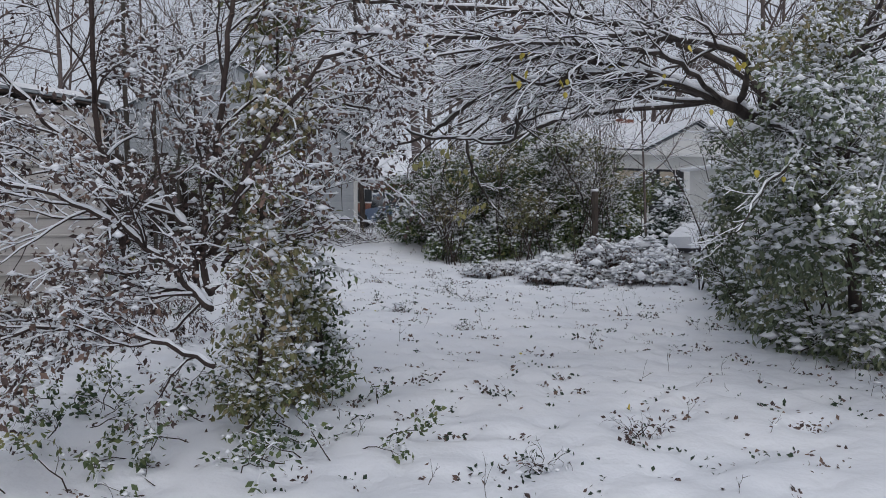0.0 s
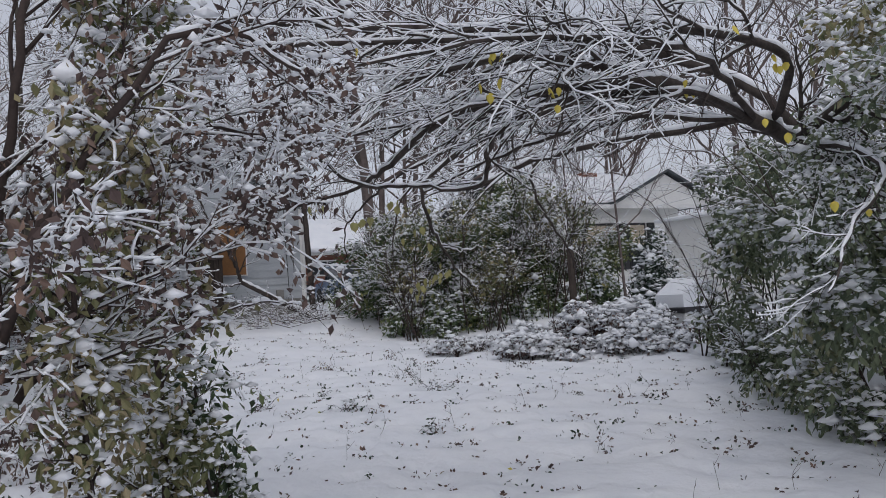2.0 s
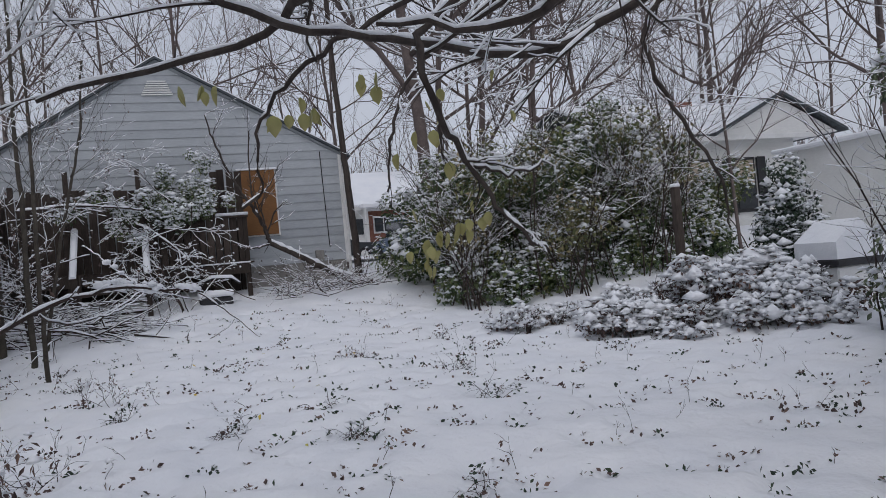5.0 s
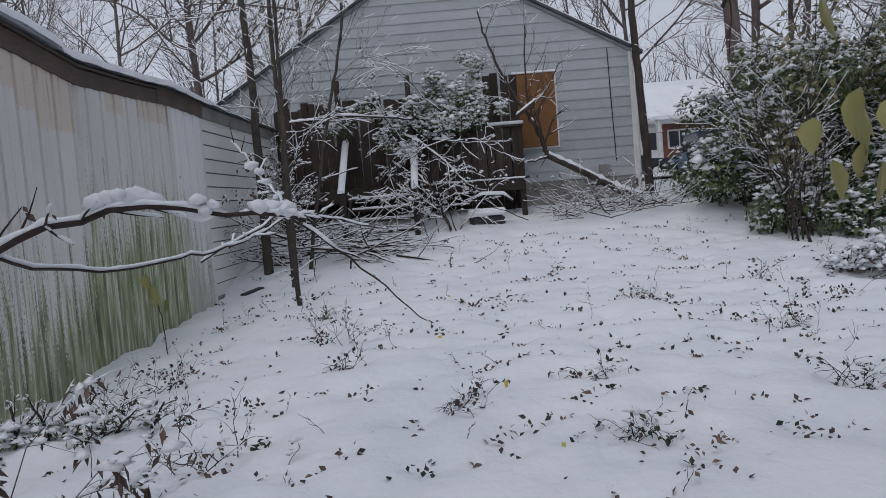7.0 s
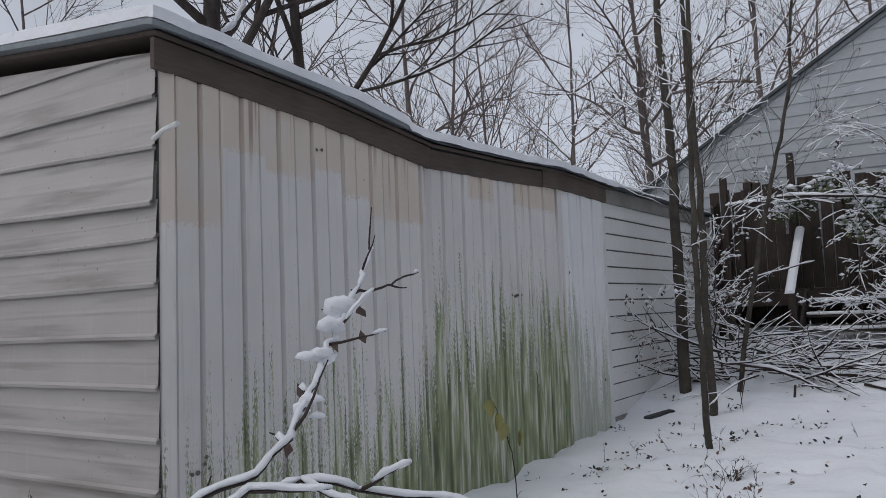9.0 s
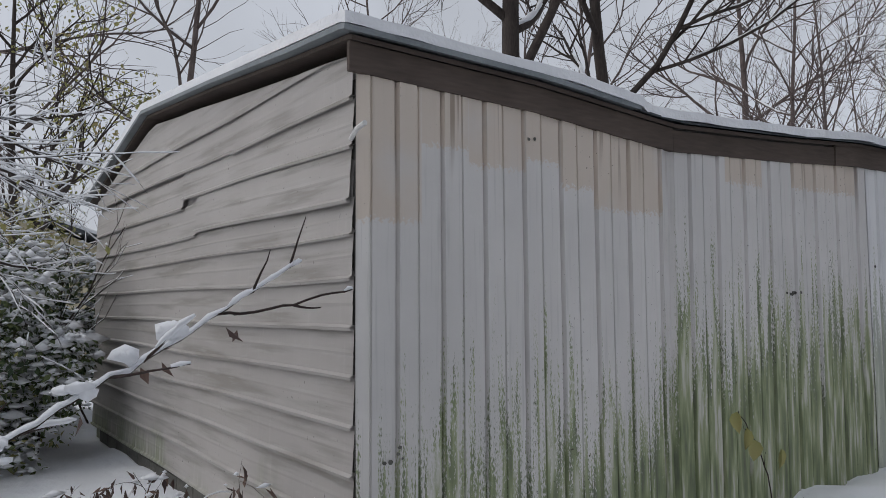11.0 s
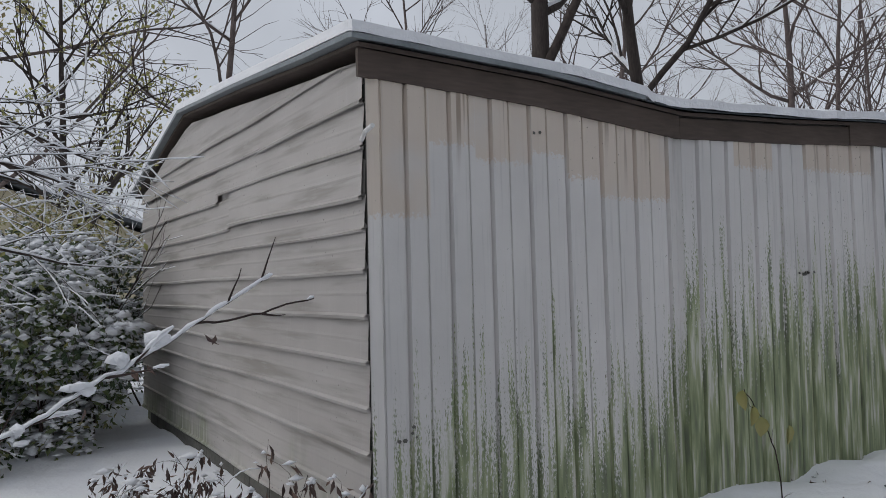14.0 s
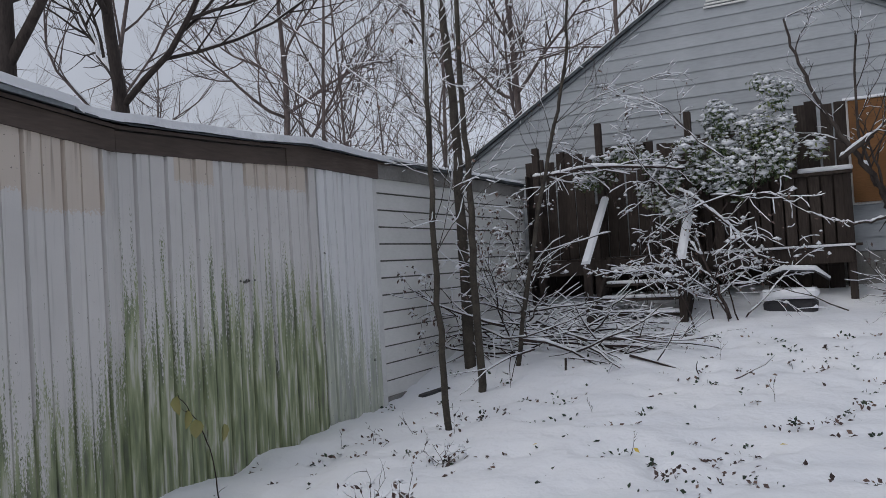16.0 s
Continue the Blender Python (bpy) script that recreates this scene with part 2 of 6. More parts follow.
    algae = ramp(n, l, noise_of(n, l, pos, 1.0, 5, (22, 22, 2.5)), [(0.30, (0.045, 0.07, 0.015)), (0.46, (0.155, 0.21, 0.06)), (0.56, (0.30, 0.345, 0.165)), (0.66, (0.58, 0.58, 0.5))])
    col = mix(n, l, grow_mask, col, algae)
    spots = calc(n, l, "MULTIPLY", span(n, l, noise_of(n, l, pos, 42, 2), 0.70, 0.74), span(n, l, broad, 0.45, 0.65))
    col = mix(n, l, calc(n, l, "MULTIPLY", spots, 0.8), col, (0.05, 0.045, 0.04))
    l.new(col, b.inputs["Base Color"])
    relief(n, l, b, calc(n, l, "ADD", broad, calc(n, l, "MULTIPLY", fine, 0.08)), 0.35, 0.02)
    return m


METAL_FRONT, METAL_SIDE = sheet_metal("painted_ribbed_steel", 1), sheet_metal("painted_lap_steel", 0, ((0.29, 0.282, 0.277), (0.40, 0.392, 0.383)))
METAL_NEW = sheet_metal("newer_ribbed_steel", 1, ((0.74, 0.745, 0.75), (0.82, 0.82, 0.82)), 0.3)

# ---- mesh helpers ----
rng = np.random.default_rng(7)
ICO = bmesh.new()
bmesh.ops.create_icosphere(ICO, subdivisions=1, radius=1)
ICO_V = np.array([v.co[:] for v in ICO.verts])
ICO_F = np.array([[v.index for v in f.verts] for f in ICO.faces])
ICO.free()
OCT_V = np.array([(1, 0, 0), (0, 1, 0), (-1, 0, 0), (0, -1, 0), (0, 0, 1), (0, 0, -0.6)], float)
OCT_F = np.array([(0, 1, 4), (1, 2, 4), (2, 3, 4), (3, 0, 4), (1, 0, 5), (2, 1, 5), (3, 2, 5), (0, 3, 5)])


class Geo:
    """Gathers points and faces as arrays, then links them as one mesh object."""

    def __init__(self):
        self.v, self.q, self.t, self.n = [], [], [], 0

    def add(self, verts, quads=None, tris=None):
        if quads is not None and len(quads):
            self.q.append(np.asarray(quads, np.int64) + self.n)
        if tris is not None and len(tris):
            self.t.append(np.asarray(tris, np.int64) + self.n)
        self.v.append(np.asarray(verts, float))
        self.n += len(verts)

    def tube(self, pts, rad, k=5, flat=1.0):
        pts, rad = np.asarray(pts, float), np.asarray(rad, float)
        d = np.gradient(pts, axis=0)
        d /= np.linalg.norm(d, axis=1, keepdims=True) + 1e-9
        ref = np.array([0, 0, 1.0]) if abs(d[:, 2]).mean() < 0.8 else np.array([1.0, 0, 0])
        a = np.cross(d, ref)
        a /= np.linalg.norm(a, axis=1, keepdims=True) + 1e-9
        b = np.cross(a, d)
        ang = np.arange(k) * 2 * np.pi / k
        ring = a[:, None] * np.cos(ang)[None, :, None] + b[:, None] * (np.sin(ang) * flat)[None, :, None]
        v = (pts[:, None] + ring * rad[:, None, None]).reshape(-1, 3)
        i = np.arange(len(pts) - 1)[:, None] * k
        j, j2 = np.arange(k)[None], (np.arange(k)[None] + 1) % k
        q = np.stack([i + j, i + j2, i + k + j2, i + k + j], -1).reshape(-1, 4)
        if k == 3:
            self.add(v, q)
            return
        cap = [[0, m + 1, m] for m in range(1, k - 1)]
        e = (len(pts) - 1) * k
        cap += [[e, e + m, e + m + 1] for m in range(1, k - 1)]
        self.add(v, q, cap)

    def box(self, lo, hi, m=None):
        x0, y0, z0 = lo
        x1, y1, z1 = hi
        v = np.array([(x0, y0, z0), (x1, y0, z0), (x1, y1, z0), (x0, y1, z0), (x0, y0, z1), (x1, y0, z1), (x1, y1, z1), (x0, y1, z1)], float)
        if m is not None:
            v = np.array([(m @ Vector(p))[:] for p in v])
        self.add(v, [(0, 3, 2, 1), (4, 5, 6, 7), (0, 1, 5, 4), (1, 2, 6, 5), (2, 3, 7, 6), (3, 0, 4, 7)])

    def prism(self, ring, way):
        """A polygon pushed along a way."""
        a = np.asarray(ring, float)
        k = len(a)
        v = np.concatenate([a, a + np.asarray(way, float)])
        q = [(m, (m + 1) % k, (m + 1) % k + k, m + k) for m in range(k)]
        t = [(0, m + 1, m) for m in range(1, k - 1)] + [(k, k + m, k + m + 1) for m in range(1, k - 1)]
        self.add(v, q, t)

    def chevron(self, a, b, c, lift, thick, way):
        """Two roof slabs that meet at the ridge b."""
        for p0, p1 in ((a, b), (b, c)):
            ring = [(*p0[:2], p0[2] + lift), (*p1[:2], p1[2] + lift), (*p1[:2], p1[2] + lift + thick), (*p0[:2], p0[2] + lift + thick)]
            self.prism(ring, way)

    def leaves(self, pos, size, normal=None, droop=0.0, slim=0.5, seed=0):
        """Folded four-cornered leaves at the places given."""
        r = np.random.default_rng(seed)
        n = len(pos)
        if not n:
            return
        nor = r.normal(size=(n, 3)) if normal is None else normal + r.normal(size=(n, 3)) * 0.55
        nor /= np.linalg.norm(nor, axis=1, keepdims=True) + 1e-9
        way = r.normal(size=(n, 3)) + np.array([0, 0, -droop * 2])
        way -= nor * np.sum(way * nor, 1, keepdims=True)
        way /= np.linalg.norm(way, axis=1, keepdims=True) + 1e-9
        side = np.cross(nor, way)
        s = (size * r.uniform(0.6, 1.3, n))[:, None]
        v = np.stack([pos, pos + way * s * 0.45 + side * s * slim * 0.5 + nor * s * 0.1, pos + way * s, pos + way * s * 0.45 - side * s * slim * 0.5 + nor * s * 0.1], 1).reshape(-1, 3)
        i = np.arange(n)[:, None] * 4
        self.add(v, None, np.concatenate([i + np.array([[0, 1, 2]]), i + np.array([[0, 2, 3]])]))

    def blobs(self, pos, size, flat=0.6, fine=False, seed=0):
        """Lumps of snow."""
        r = np.random.default_rng(seed)
        n = len(pos)
        if not n:
            return
        tv, tf = (ICO_V, ICO_F) if fine else (OCT_V, OCT_F)
        a = r.uniform(0, 6.28, n)
        c, s = np.cos(a)[:, None], np.sin(a)[:, None]
        size = size * np.exp(r.normal(0, 0.38, n))
        sx, sy, sz = [(size * r.uniform(0.6, 1.4, n))[:, None] for _ in range(3)]
        k = r.uniform(0.75, 1.2, (n, len(tv)))
        x, y, z = tv[:, 0] * sx * k, tv[:, 1] * sy * k, tv[:, 2] * sz * flat * k
        v = np.stack([x * c - y * s, x * s + y * c, z], -1) + pos[:, None]
        f = tf[None] + (np.arange(n) * len(tv))[:, None, None]
        self.add(v.reshape(-1, 3), None, f.reshape(-1, 3))

    def mesh(self, name, mat, smooth=False):
        me = bpy.data.meshes.new(name)
        v = np.concatenate(self.v) if self.v else np.zeros((0, 3))
        q = np.concatenate(self.q) if self.q else np.zeros((0, 4), np.int64)
        t = np.concatenate(self.t) if self.t else np.zeros((0, 3), np.int64)
        me.vertices.add(len(v))
        me.vertices.foreach_set("co", v.astype(np.float32).ravel())
        me.loops.add(q.size + t.size)
        me.loops.foreach_set("vertex_index", np.concatenate([q.ravel(), t.ravel()]).astype(np.int32))
        me.polygons.add(len(q) + len(t))
        me.polygons.foreach_set("loop_start", np.concatenate([np.arange(len(q)) * 4, q.size + np.arange(len(t)) * 3]).astype(np.int32))
        me.polygons.foreach_set("use_smooth", np.full(len(q) + len(t), smooth))
        me.materials.append(mat)
        me.update(calc_edges=True)
        me.validate()
        return me


def part(name, geo, mat, parent=None, label="", smooth=False):
    ob = new(name, geo.mesh(name, mat, smooth) if isinstance(geo, Geo) else geo)
    if parent is not None:
        ob.parent = parent
    if label:
        ob["label"] = label
    return ob


def thing(name, label, category, group="", kind="", at=(0, 0, 0)):
    ob = new(name)
    ob.location = at
    return tagged(ob, label, category, group, kind)


def boxed(name, lo, hi, mat, parent=None, label="", bevel=0.006, m=None):
    """A board or block with eased edges."""
    bm = bmesh.new()
    bmesh.ops.create_cube(bm, size=1)
    for v in bm.verts:
        v.co = Vector([a + (b - a) * (c + 0.5) for a, b, c in zip(lo, hi, v.co)])
    bevel = min(bevel, 0.3 * min(abs(b - a) for a, b in zip(lo, hi)))
    bmesh.ops.bevel(bm, geom=bm.edges[:], offset=bevel, segments=1, affect="EDGES")
    if m is not None:
        bm.transform(m)
    me = bpy.data.meshes.new(name)
    bm.to_mesh(me)
    bm.free()
    me.materials.append(mat)
    return part(name, me, mat, parent, label)


def value_noise(x, y, cell, seed):
    """Smooth lattice noise from -1 to 1."""
    r = np.random.default_rng(seed)
    lat = r.uniform(-1, 1, (128, 128))
    gx, gy = x / cell, y / cell
    ix, iy = np.floor(gx).astype(int), np.floor(gy).astype(int)
    fx, fy = gx - ix, gy - iy
    fx, fy = fx * fx * (3 - 2 * fx), fy * fy * (3 - 2 * fy)
    g = lambda a, b: lat[a % 128, b % 128]
    return (g(ix, iy) * (1 - fx) + g(ix + 1, iy) * fx) * (1 - fy) + (g(ix, iy + 1) * (1 - fx) + g(ix + 1, iy + 1) * fx) * fy


# ---- ground: snow-covered yard that climbs towards the house ----
def land(x, y):
    x, y = np.asarray(x, float), np.asarray(y, float)
    z = np.interp(y, [-60, -30, 0, 7.5, 10.5, 13.5, 17, 19, 21.5, 26, 35, 42, 45, 60, 400], [-0.9, -0.55, -0.12, 0, 0.18, 0.3, 0.5, 0.78, 1.2, 1.36, 1.5, 1.62, 2.35, 2.6, 2.6])
    bank = np.clip((x - 8.2) / 5, 0, 1) * np.clip((y - 10) / 4, 0, 1) * np.clip((30 - y) / 8, 0, 1)
    drop = 0.085 * np.clip((2.2 - x) / 2.2, 0, 1) * np.clip((y - 11.6) / 1.2, 0, 1) * np.clip((18 - y) / 1.0, 0, 1)
    return z + 0.35 * bank - drop


dents = [(rng.uniform(-0.3, 9.5), rng.uniform(1.2, 19.5), rng.uniform(0.04, 0.13), rng.uniform(0.025, 0.075)) for _ in range(2100)]
TUFTS = [(1.52, 14.88), (0.71, 11.97), (3.83, 11.93), (2.87, 11.52), (5.62, 13.17), (3.82, 10.83), (4.81, 14.65), (2.1, 12.6), (5.2, 11.4), (6.1, 15.2), (4.2, 9.3), (2.4, 4.2), (3.4, 4.6)]
dents += [(rng.uniform(0.3, 9), rng.uniform(3, 17), rng.uniform(0.1, 0.2), rng.uniform(0.02, 0.05)) for _ in range(260)]
dents += [(x, y, 0.16, 0.07) for x, y in TUFTS]


def snow_top(x, y):
    """Height of the snow: the land, drifts and small hollows."""
    z = land(x, y) + 0.035 * value_noise(x, y, 2.3, 1) + 0.024 * value_noise(x, y, 0.6, 2) + 0.018 * value_noise(x, y, 0.24, 3)
    return z


xs = np.concatenate([-np.geomspace(9, 700, 26)[::-1], np.arange(-8.4, 15, 0.085), np.geomspace(15.2, 700, 26)])
ys = np.concatenate([-np.geomspace(3, 700, 26)[::-1], np.arange(-2.6, 23.5, 0.085), np.geomspace(23.8, 700, 34)])
gx, gy = np.meshgrid(xs, ys)
gz = snow_top(gx, gy)
for dx, dy, dr, dd in dents:
    i0, i1 = np.searchsorted(xs, [dx - 3 * dr, dx + 3 * dr])
    j0, j1 = np.searchsorted(ys, [dy - 3 * dr, dy + 3 * dr])
    sub = (gx[j0:j1, i0:i1] - dx) ** 2 + (gy[j0:j1, i0:i1] - dy) ** 2
    gz[j0:j1, i0:i1] -= dd * np.exp(-sub / (dr * dr))
nx, ny = len(xs), len(ys)
idx = np.arange(nx * ny).reshape(ny, nx)
g = Geo()
g.add(np.stack([gx, gy, gz], -1).reshape(-1, 3), np.stack([idx[:-1, :-1], idx[:-1, 1:], idx[1:, 1:], idx[1:, :-1]], -1).reshape(-1, 4))
tagged(part("ground", g, SNOW, None, "", True), "snow-covered lawn with leaves and weeds poking through", "ground", kind="structure")
g = Geo()
rx = np.linspace(-200, 200, 81)
top = np.array([[(x, 36.2, 1.62), (x, 37, 1.66), (x, 41, 1.68), (x, 41.8, 1.64)] for x in rx]).reshape(-1, 3)
k = np.arange(80)[:, None] * 4 + np.arange(3)[None]
g.add(top, np.stack([k, k + 4, k + 5, k + 1], -1).reshape(-1, 4))
tagged(part("road", g, ASPHALT), "wet grey asphalt street behind the houses", "road", kind="structure")

# ---- shed: ribbed steel front, lapped steel side, low gable roof ----
SX, SY0, SY1 = -0.12, 11.26, 16.68
shed = thing("shed", "old white ribbed steel shed with green algae and brown fascia", "shed")


def ribbed(y0, y1, z0, z1, pitch=0.274):
    """A sheet of trapezoid ribs that stand upright, facing +x, with thickness."""
    prof, y = [(y0, 0.0)], SY0 - 0.054
    while y < y1 - 1e-6:
        for f, d in ((0.0, 0.0), (0.035, 0.032), (0.40, 0.034), (0.44, 0.016), (0.455, 0.016), (0.47, 0.026), (0.93, 0.024), (0.965, 0.0)):
            yy = y + f * pitch
            if y0 + 0.002 < yy < y1:
                prof.append((yy, d))
        y += pitch
    prof.append((y1, 0.0))
    rows = 7
    v, q = [], []
    n = len(prof)
    for i in range(rows):
        f = i / (rows - 1)
        for yy, d in prof:
            low = z0(yy) if callable(z0) else z0
            high = z1(yy) if callable(z1) else z1
            v.append((d + 0.006 * math.sin(yy * 2.1 + f * 3), yy - SY0, low + (high - low) * f))
    for i in range(rows - 1):
        for j in range(n - 1):
            a = i * n + j
            q.append((a, a + 1, a + n + 1, a + n))
    s = Geo()
    v = np.array(v)
    back = v - np.array([0.012, 0, 0])
    s.add(np.concatenate([v, back]), np.array(q + [(c + len(v), b2 + len(v), b1 + len(v), a + len(v)) for a, b1, b2, c in [(t[0], t[1], t[2], t[3]) for t in q]]))
    return s


def eave(y):
    """Height of the fascia's lower edge, which sags in the middle of the wall."""
    return float(np.interp(y, [11.2, 12.4, 13.49, 14.6, 15.6, 16.95], [2.82, 2.75, 2.63, 2.66, 2.71, 2.68]))


def foot(y):
    return float(np.interp(y, [11.26, 13.1, 14.5, 16.9], [0.13, 0.10, 0.12, 0.22]))


for a, b in ((SY0, SY0 + 2.232), (SY0 + 2.232, 15.76), (15.76, SY1)):
    ob = part("panel", ribbed(a, b, foot, lambda y: eave(y) + 0.05), METAL_NEW if a > 15 else METAL_FRONT, shed)
    ob.location = (SX + (0.008 if a > 15 else 0), SY0, 0)
    if a > 15:
        ob["label"] = "newer, whiter ribbed steel sheet"
# dark strip added behind the ragged corner, for the shade in its gap
boxed("corner_strip", (-0.09, 0.0, 0.0), (-0.012, 0.05, 2.8), BLOCK, shed, "", 0.004).location = (SX, SY0, 0)
# fascia boards follow the sag
for a, b, h0, out_by in ((11.2, 13.5, 0.12, 0.045), (13.505, 15.28, 0.11, 0.043), (15.285, 16.76, 0.14, 0.052)):
    s = Geo()
    ysn = np.linspace(a, b, 9)
    ring = []
    for y in ysn:
        e = eave(y)
        ring.append([(SX + out_by, y, e), (SX + out_by, y, e + h0 + 0.03), (SX + out_by - 0.03, y, e + h0 + 0.03), (SX + out_by - 0.03, y, e)])
    v = np.array(ring).reshape(-1, 3)
    i = np.arange(8)[:, None] * 4
    j, j2 = np.arange(4)[None], (np.arange(4)[None] + 1) % 4
    s.add(v, np.concatenate([np.stack([i + j, i + 4 + j, i + 4 + j2, i + j2], -1).reshape(-1, 4), [(0, 1, 2, 3), (35, 34, 33, 32)]]))
    part("fascia_board", s, FASCIA, shed)

# side wall: lapped horizontal sheets, running back at a slight angle
SIDE = pose(SX, SY0, 0, 0, 0, 180 + 2.7)
LEN, RIDGE_AT = 6.3, 3.9


def rake(u):
    return float(np.interp(u, [-0.4, 0, RIDGE_AT, LEN, LEN + 0.4], [2.90, 2.93, 3.32, 2.86, 2.8]))


def side_strip(u0, u1, za, zb, lift=0.0, tilt=0.0):
    """A lapped sheet with a rolled lower edge and a mid crease, trimmed by the roof slope."""
    s = Geo()
    us = np.linspace(u0, u1, 22)
    prof = ((0.0, 0.030), (0.06, 0.034), (0.11, 0.016), (0.45, 0.012), (0.5, 0.0135), (0.56, 0.011), (0.95, 0.004), (1.0, 0.0))
    v = []
    for u in us:
        wav = 0.006 * math.sin(u * 1.7 + za * 5) + tilt * (u - u0)
        for f, d in prof:
            z = za + (zb - za) * f + wav
            v.append((u, d + lift + 0.004 * math.sin(u * 3 + z * 4), min(z, rake(u) - 0.02)))
    n = len(prof)
    q = [(i * n + j, i * n + j + 1, (i + 1) * n + j + 1, (i + 1) * n + j) for i in range(21) for j in range(n - 1)]
    v = np.array(v)
    m = len(v)
    s.add(np.concatenate([v, v - np.array([0, 0.02, 0])]), np.array(q + [(d + m, c + m, b + m, a + m) for a, b, c, d in q]))
    return s


zs = [0.31, 0.55, 0.80, 1.04, 1.28, 1.52, 1.77, 2.0, 2.17]
for a, b in zip(zs, zs[1:]):
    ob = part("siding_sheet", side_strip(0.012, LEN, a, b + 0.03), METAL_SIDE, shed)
    ob.matrix_basis = SIDE
for a, b, u0, u1, li, ti in ((2.17, 2.46, 0.02, 2.55, 0.012, 0.012), (2.17, 2.44, 2.56, LEN, 0, 0.0), (2.44, 2.70, 0.012, 2.9, 0.004, 0.02), (2.42, 2.7, 2.9, LEN, 0, 0.0), (2.68, 2.98, 0.012, 1.75, 0.006, 0.0), (2.70, 2.98, 1.76, LEN, 0.0, 0.01), (2.93, 3.4, 0.012, LEN - 0.6, 0.0, 0.0)):
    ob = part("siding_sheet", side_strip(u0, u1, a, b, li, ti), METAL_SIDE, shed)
    ob.matrix_basis = SIDE
for k in range(14):
    ob = boxed("foundation_block", (0.03 + k * 0.42, -0.03, -0.25), (0.03 + k * 0.42 + 0.41, 0.014, 0.3), BLOCK, shed, "", 0.008)
    ob.matrix_basis = SIDE
# inner walls behind the sheets
s = Geo()
s.box((SX - 0.14, SY0 + 0.05, -0.1), (SX - 0.02, 20.88, 2.62))
part("inner_wall", s, BLOCK, shed)
s = Geo()
u = [(0.06, -0.02), (LEN - 0.05, -0.02), (LEN - 0.05, -0.14), (0.06, -0.14)]
ring = [(0.06, -0.022, -0.1), (LEN - 0.05, -0.022, -0.1), (LEN - 0.05, -0.022, 2.8), (RIDGE_AT, -0.022, 3.25), (0.06, -0.022, 2.86)]
s.prism(ring, (0, -0.1, 0))
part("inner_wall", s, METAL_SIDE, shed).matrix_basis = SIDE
s = Geo()
s.box((-6.5, 11.3, -0.3), (-6.35, 21.0, 2.75))
s.box((-6.4, 20.8, -0.3), (SX - 0.15, 20.92, 2.75))
part("back_wall", s, BLOCK, shed)
# rust holes, nail heads and dirt on the front sheets
rh = random.Random(12)
for y, z, n in ((14.69, 1.71, 7), (14.82, 1.73, 4), (15.8, 1.92, 2), (12.33, 2.6, 2), (11.5, 0.9, 3), (11.42, 0.86, 2), (16.5, 0.85, 3)):
    for _ in range(n):
        s = Geo()
        cy, cz, r = y + rh.gauss(0, 0.03), z + rh.gauss(0, 0.018), rh.uniform(0.006, 0.014)
        ring = [(SX + 0.036, cy + r * math.cos(a) * rh.uniform(0.7, 1.4), cz + r * math.sin(a) * rh.uniform(0.6, 1.3)) for a in np.arange(0, 6.2, 1.05)]
        s.prism(ring, (0.003, 0, 0))
        part("rust_hole", s, BLOCK, shed, "dark rusted hole in the sheet")
# pipe stub at the corner
s = Geo()
s.tube([(SX - 0.02, SY0 - 0.02, 2.49), (SX + 0.10, SY0 - 0.05, 2.51), (SX + 0.2, SY0 - 0.05, 2.525)], [0.013, 0.013, 0.013], 8)
part("pipe_stub", s, WHITE_TRIM, shed, "short white pipe stub")


def roof_shell(pts_of, ysn, thick, name, mat, label=""):
    """A roof skin over a list of cross sections."""
    s = Geo()
    rows = [pts_of(y) for y in ysn]
    n = len(rows[0])
    up = np.array([[(x, y + dy, z + thick) for x, dy, z in r] for r, y in zip(rows, ysn)]).reshape(-1, 3)
    dn = np.array([[(x, y + dy, z) for x, dy, z in r] for r, y in zip(rows, ysn)]).reshape(-1, 3)
    m = len(up)
    q = []
    for i in range(len(ysn) - 1):
        for j in range(n - 1):
            a = i * n + j
            q.append((a, a + n, a + n + 1, a + 1))
            q.append((m + a + 1, m + a + n + 1, m + a + n, m + a))
    for i in range(len(ysn) - 1):
        for j in (0, n - 1):
            a = i * n + j
            q.append((a, m + a, m + a + n, a + n) if j == 0 else (a + n, m + a + n, m + a, a))
    for j in range(n - 1):
        a = j
        q.append((a, a + 1, m + a + 1, m + a))
        a = (len(ysn) - 1) * n + j
        q.append((a, m + a, m + a + 1, a + 1))
    s.add(np.concatenate([up, dn]), np.array(q))
    return part(name, s, mat, shed, label)


def roof_line(y, over, lift):
    e = eave(min(max(y, 11.2), 16.95)) + 0.15 + lift
    skew = -0.047
    return [(SX + over, 0, e - 0.015 * over), (SX + over * 0.5, 0, e + 0.012), (SX - 0.6, skew * 0.6, e + 0.07), (SX - 2.0, skew * 2, e + 0.22), (SX - RIDGE_AT, skew * RIDGE_AT, 3.36 + lift), (SX - LEN - 0.25, skew * LEN, 2.85 + lift)]


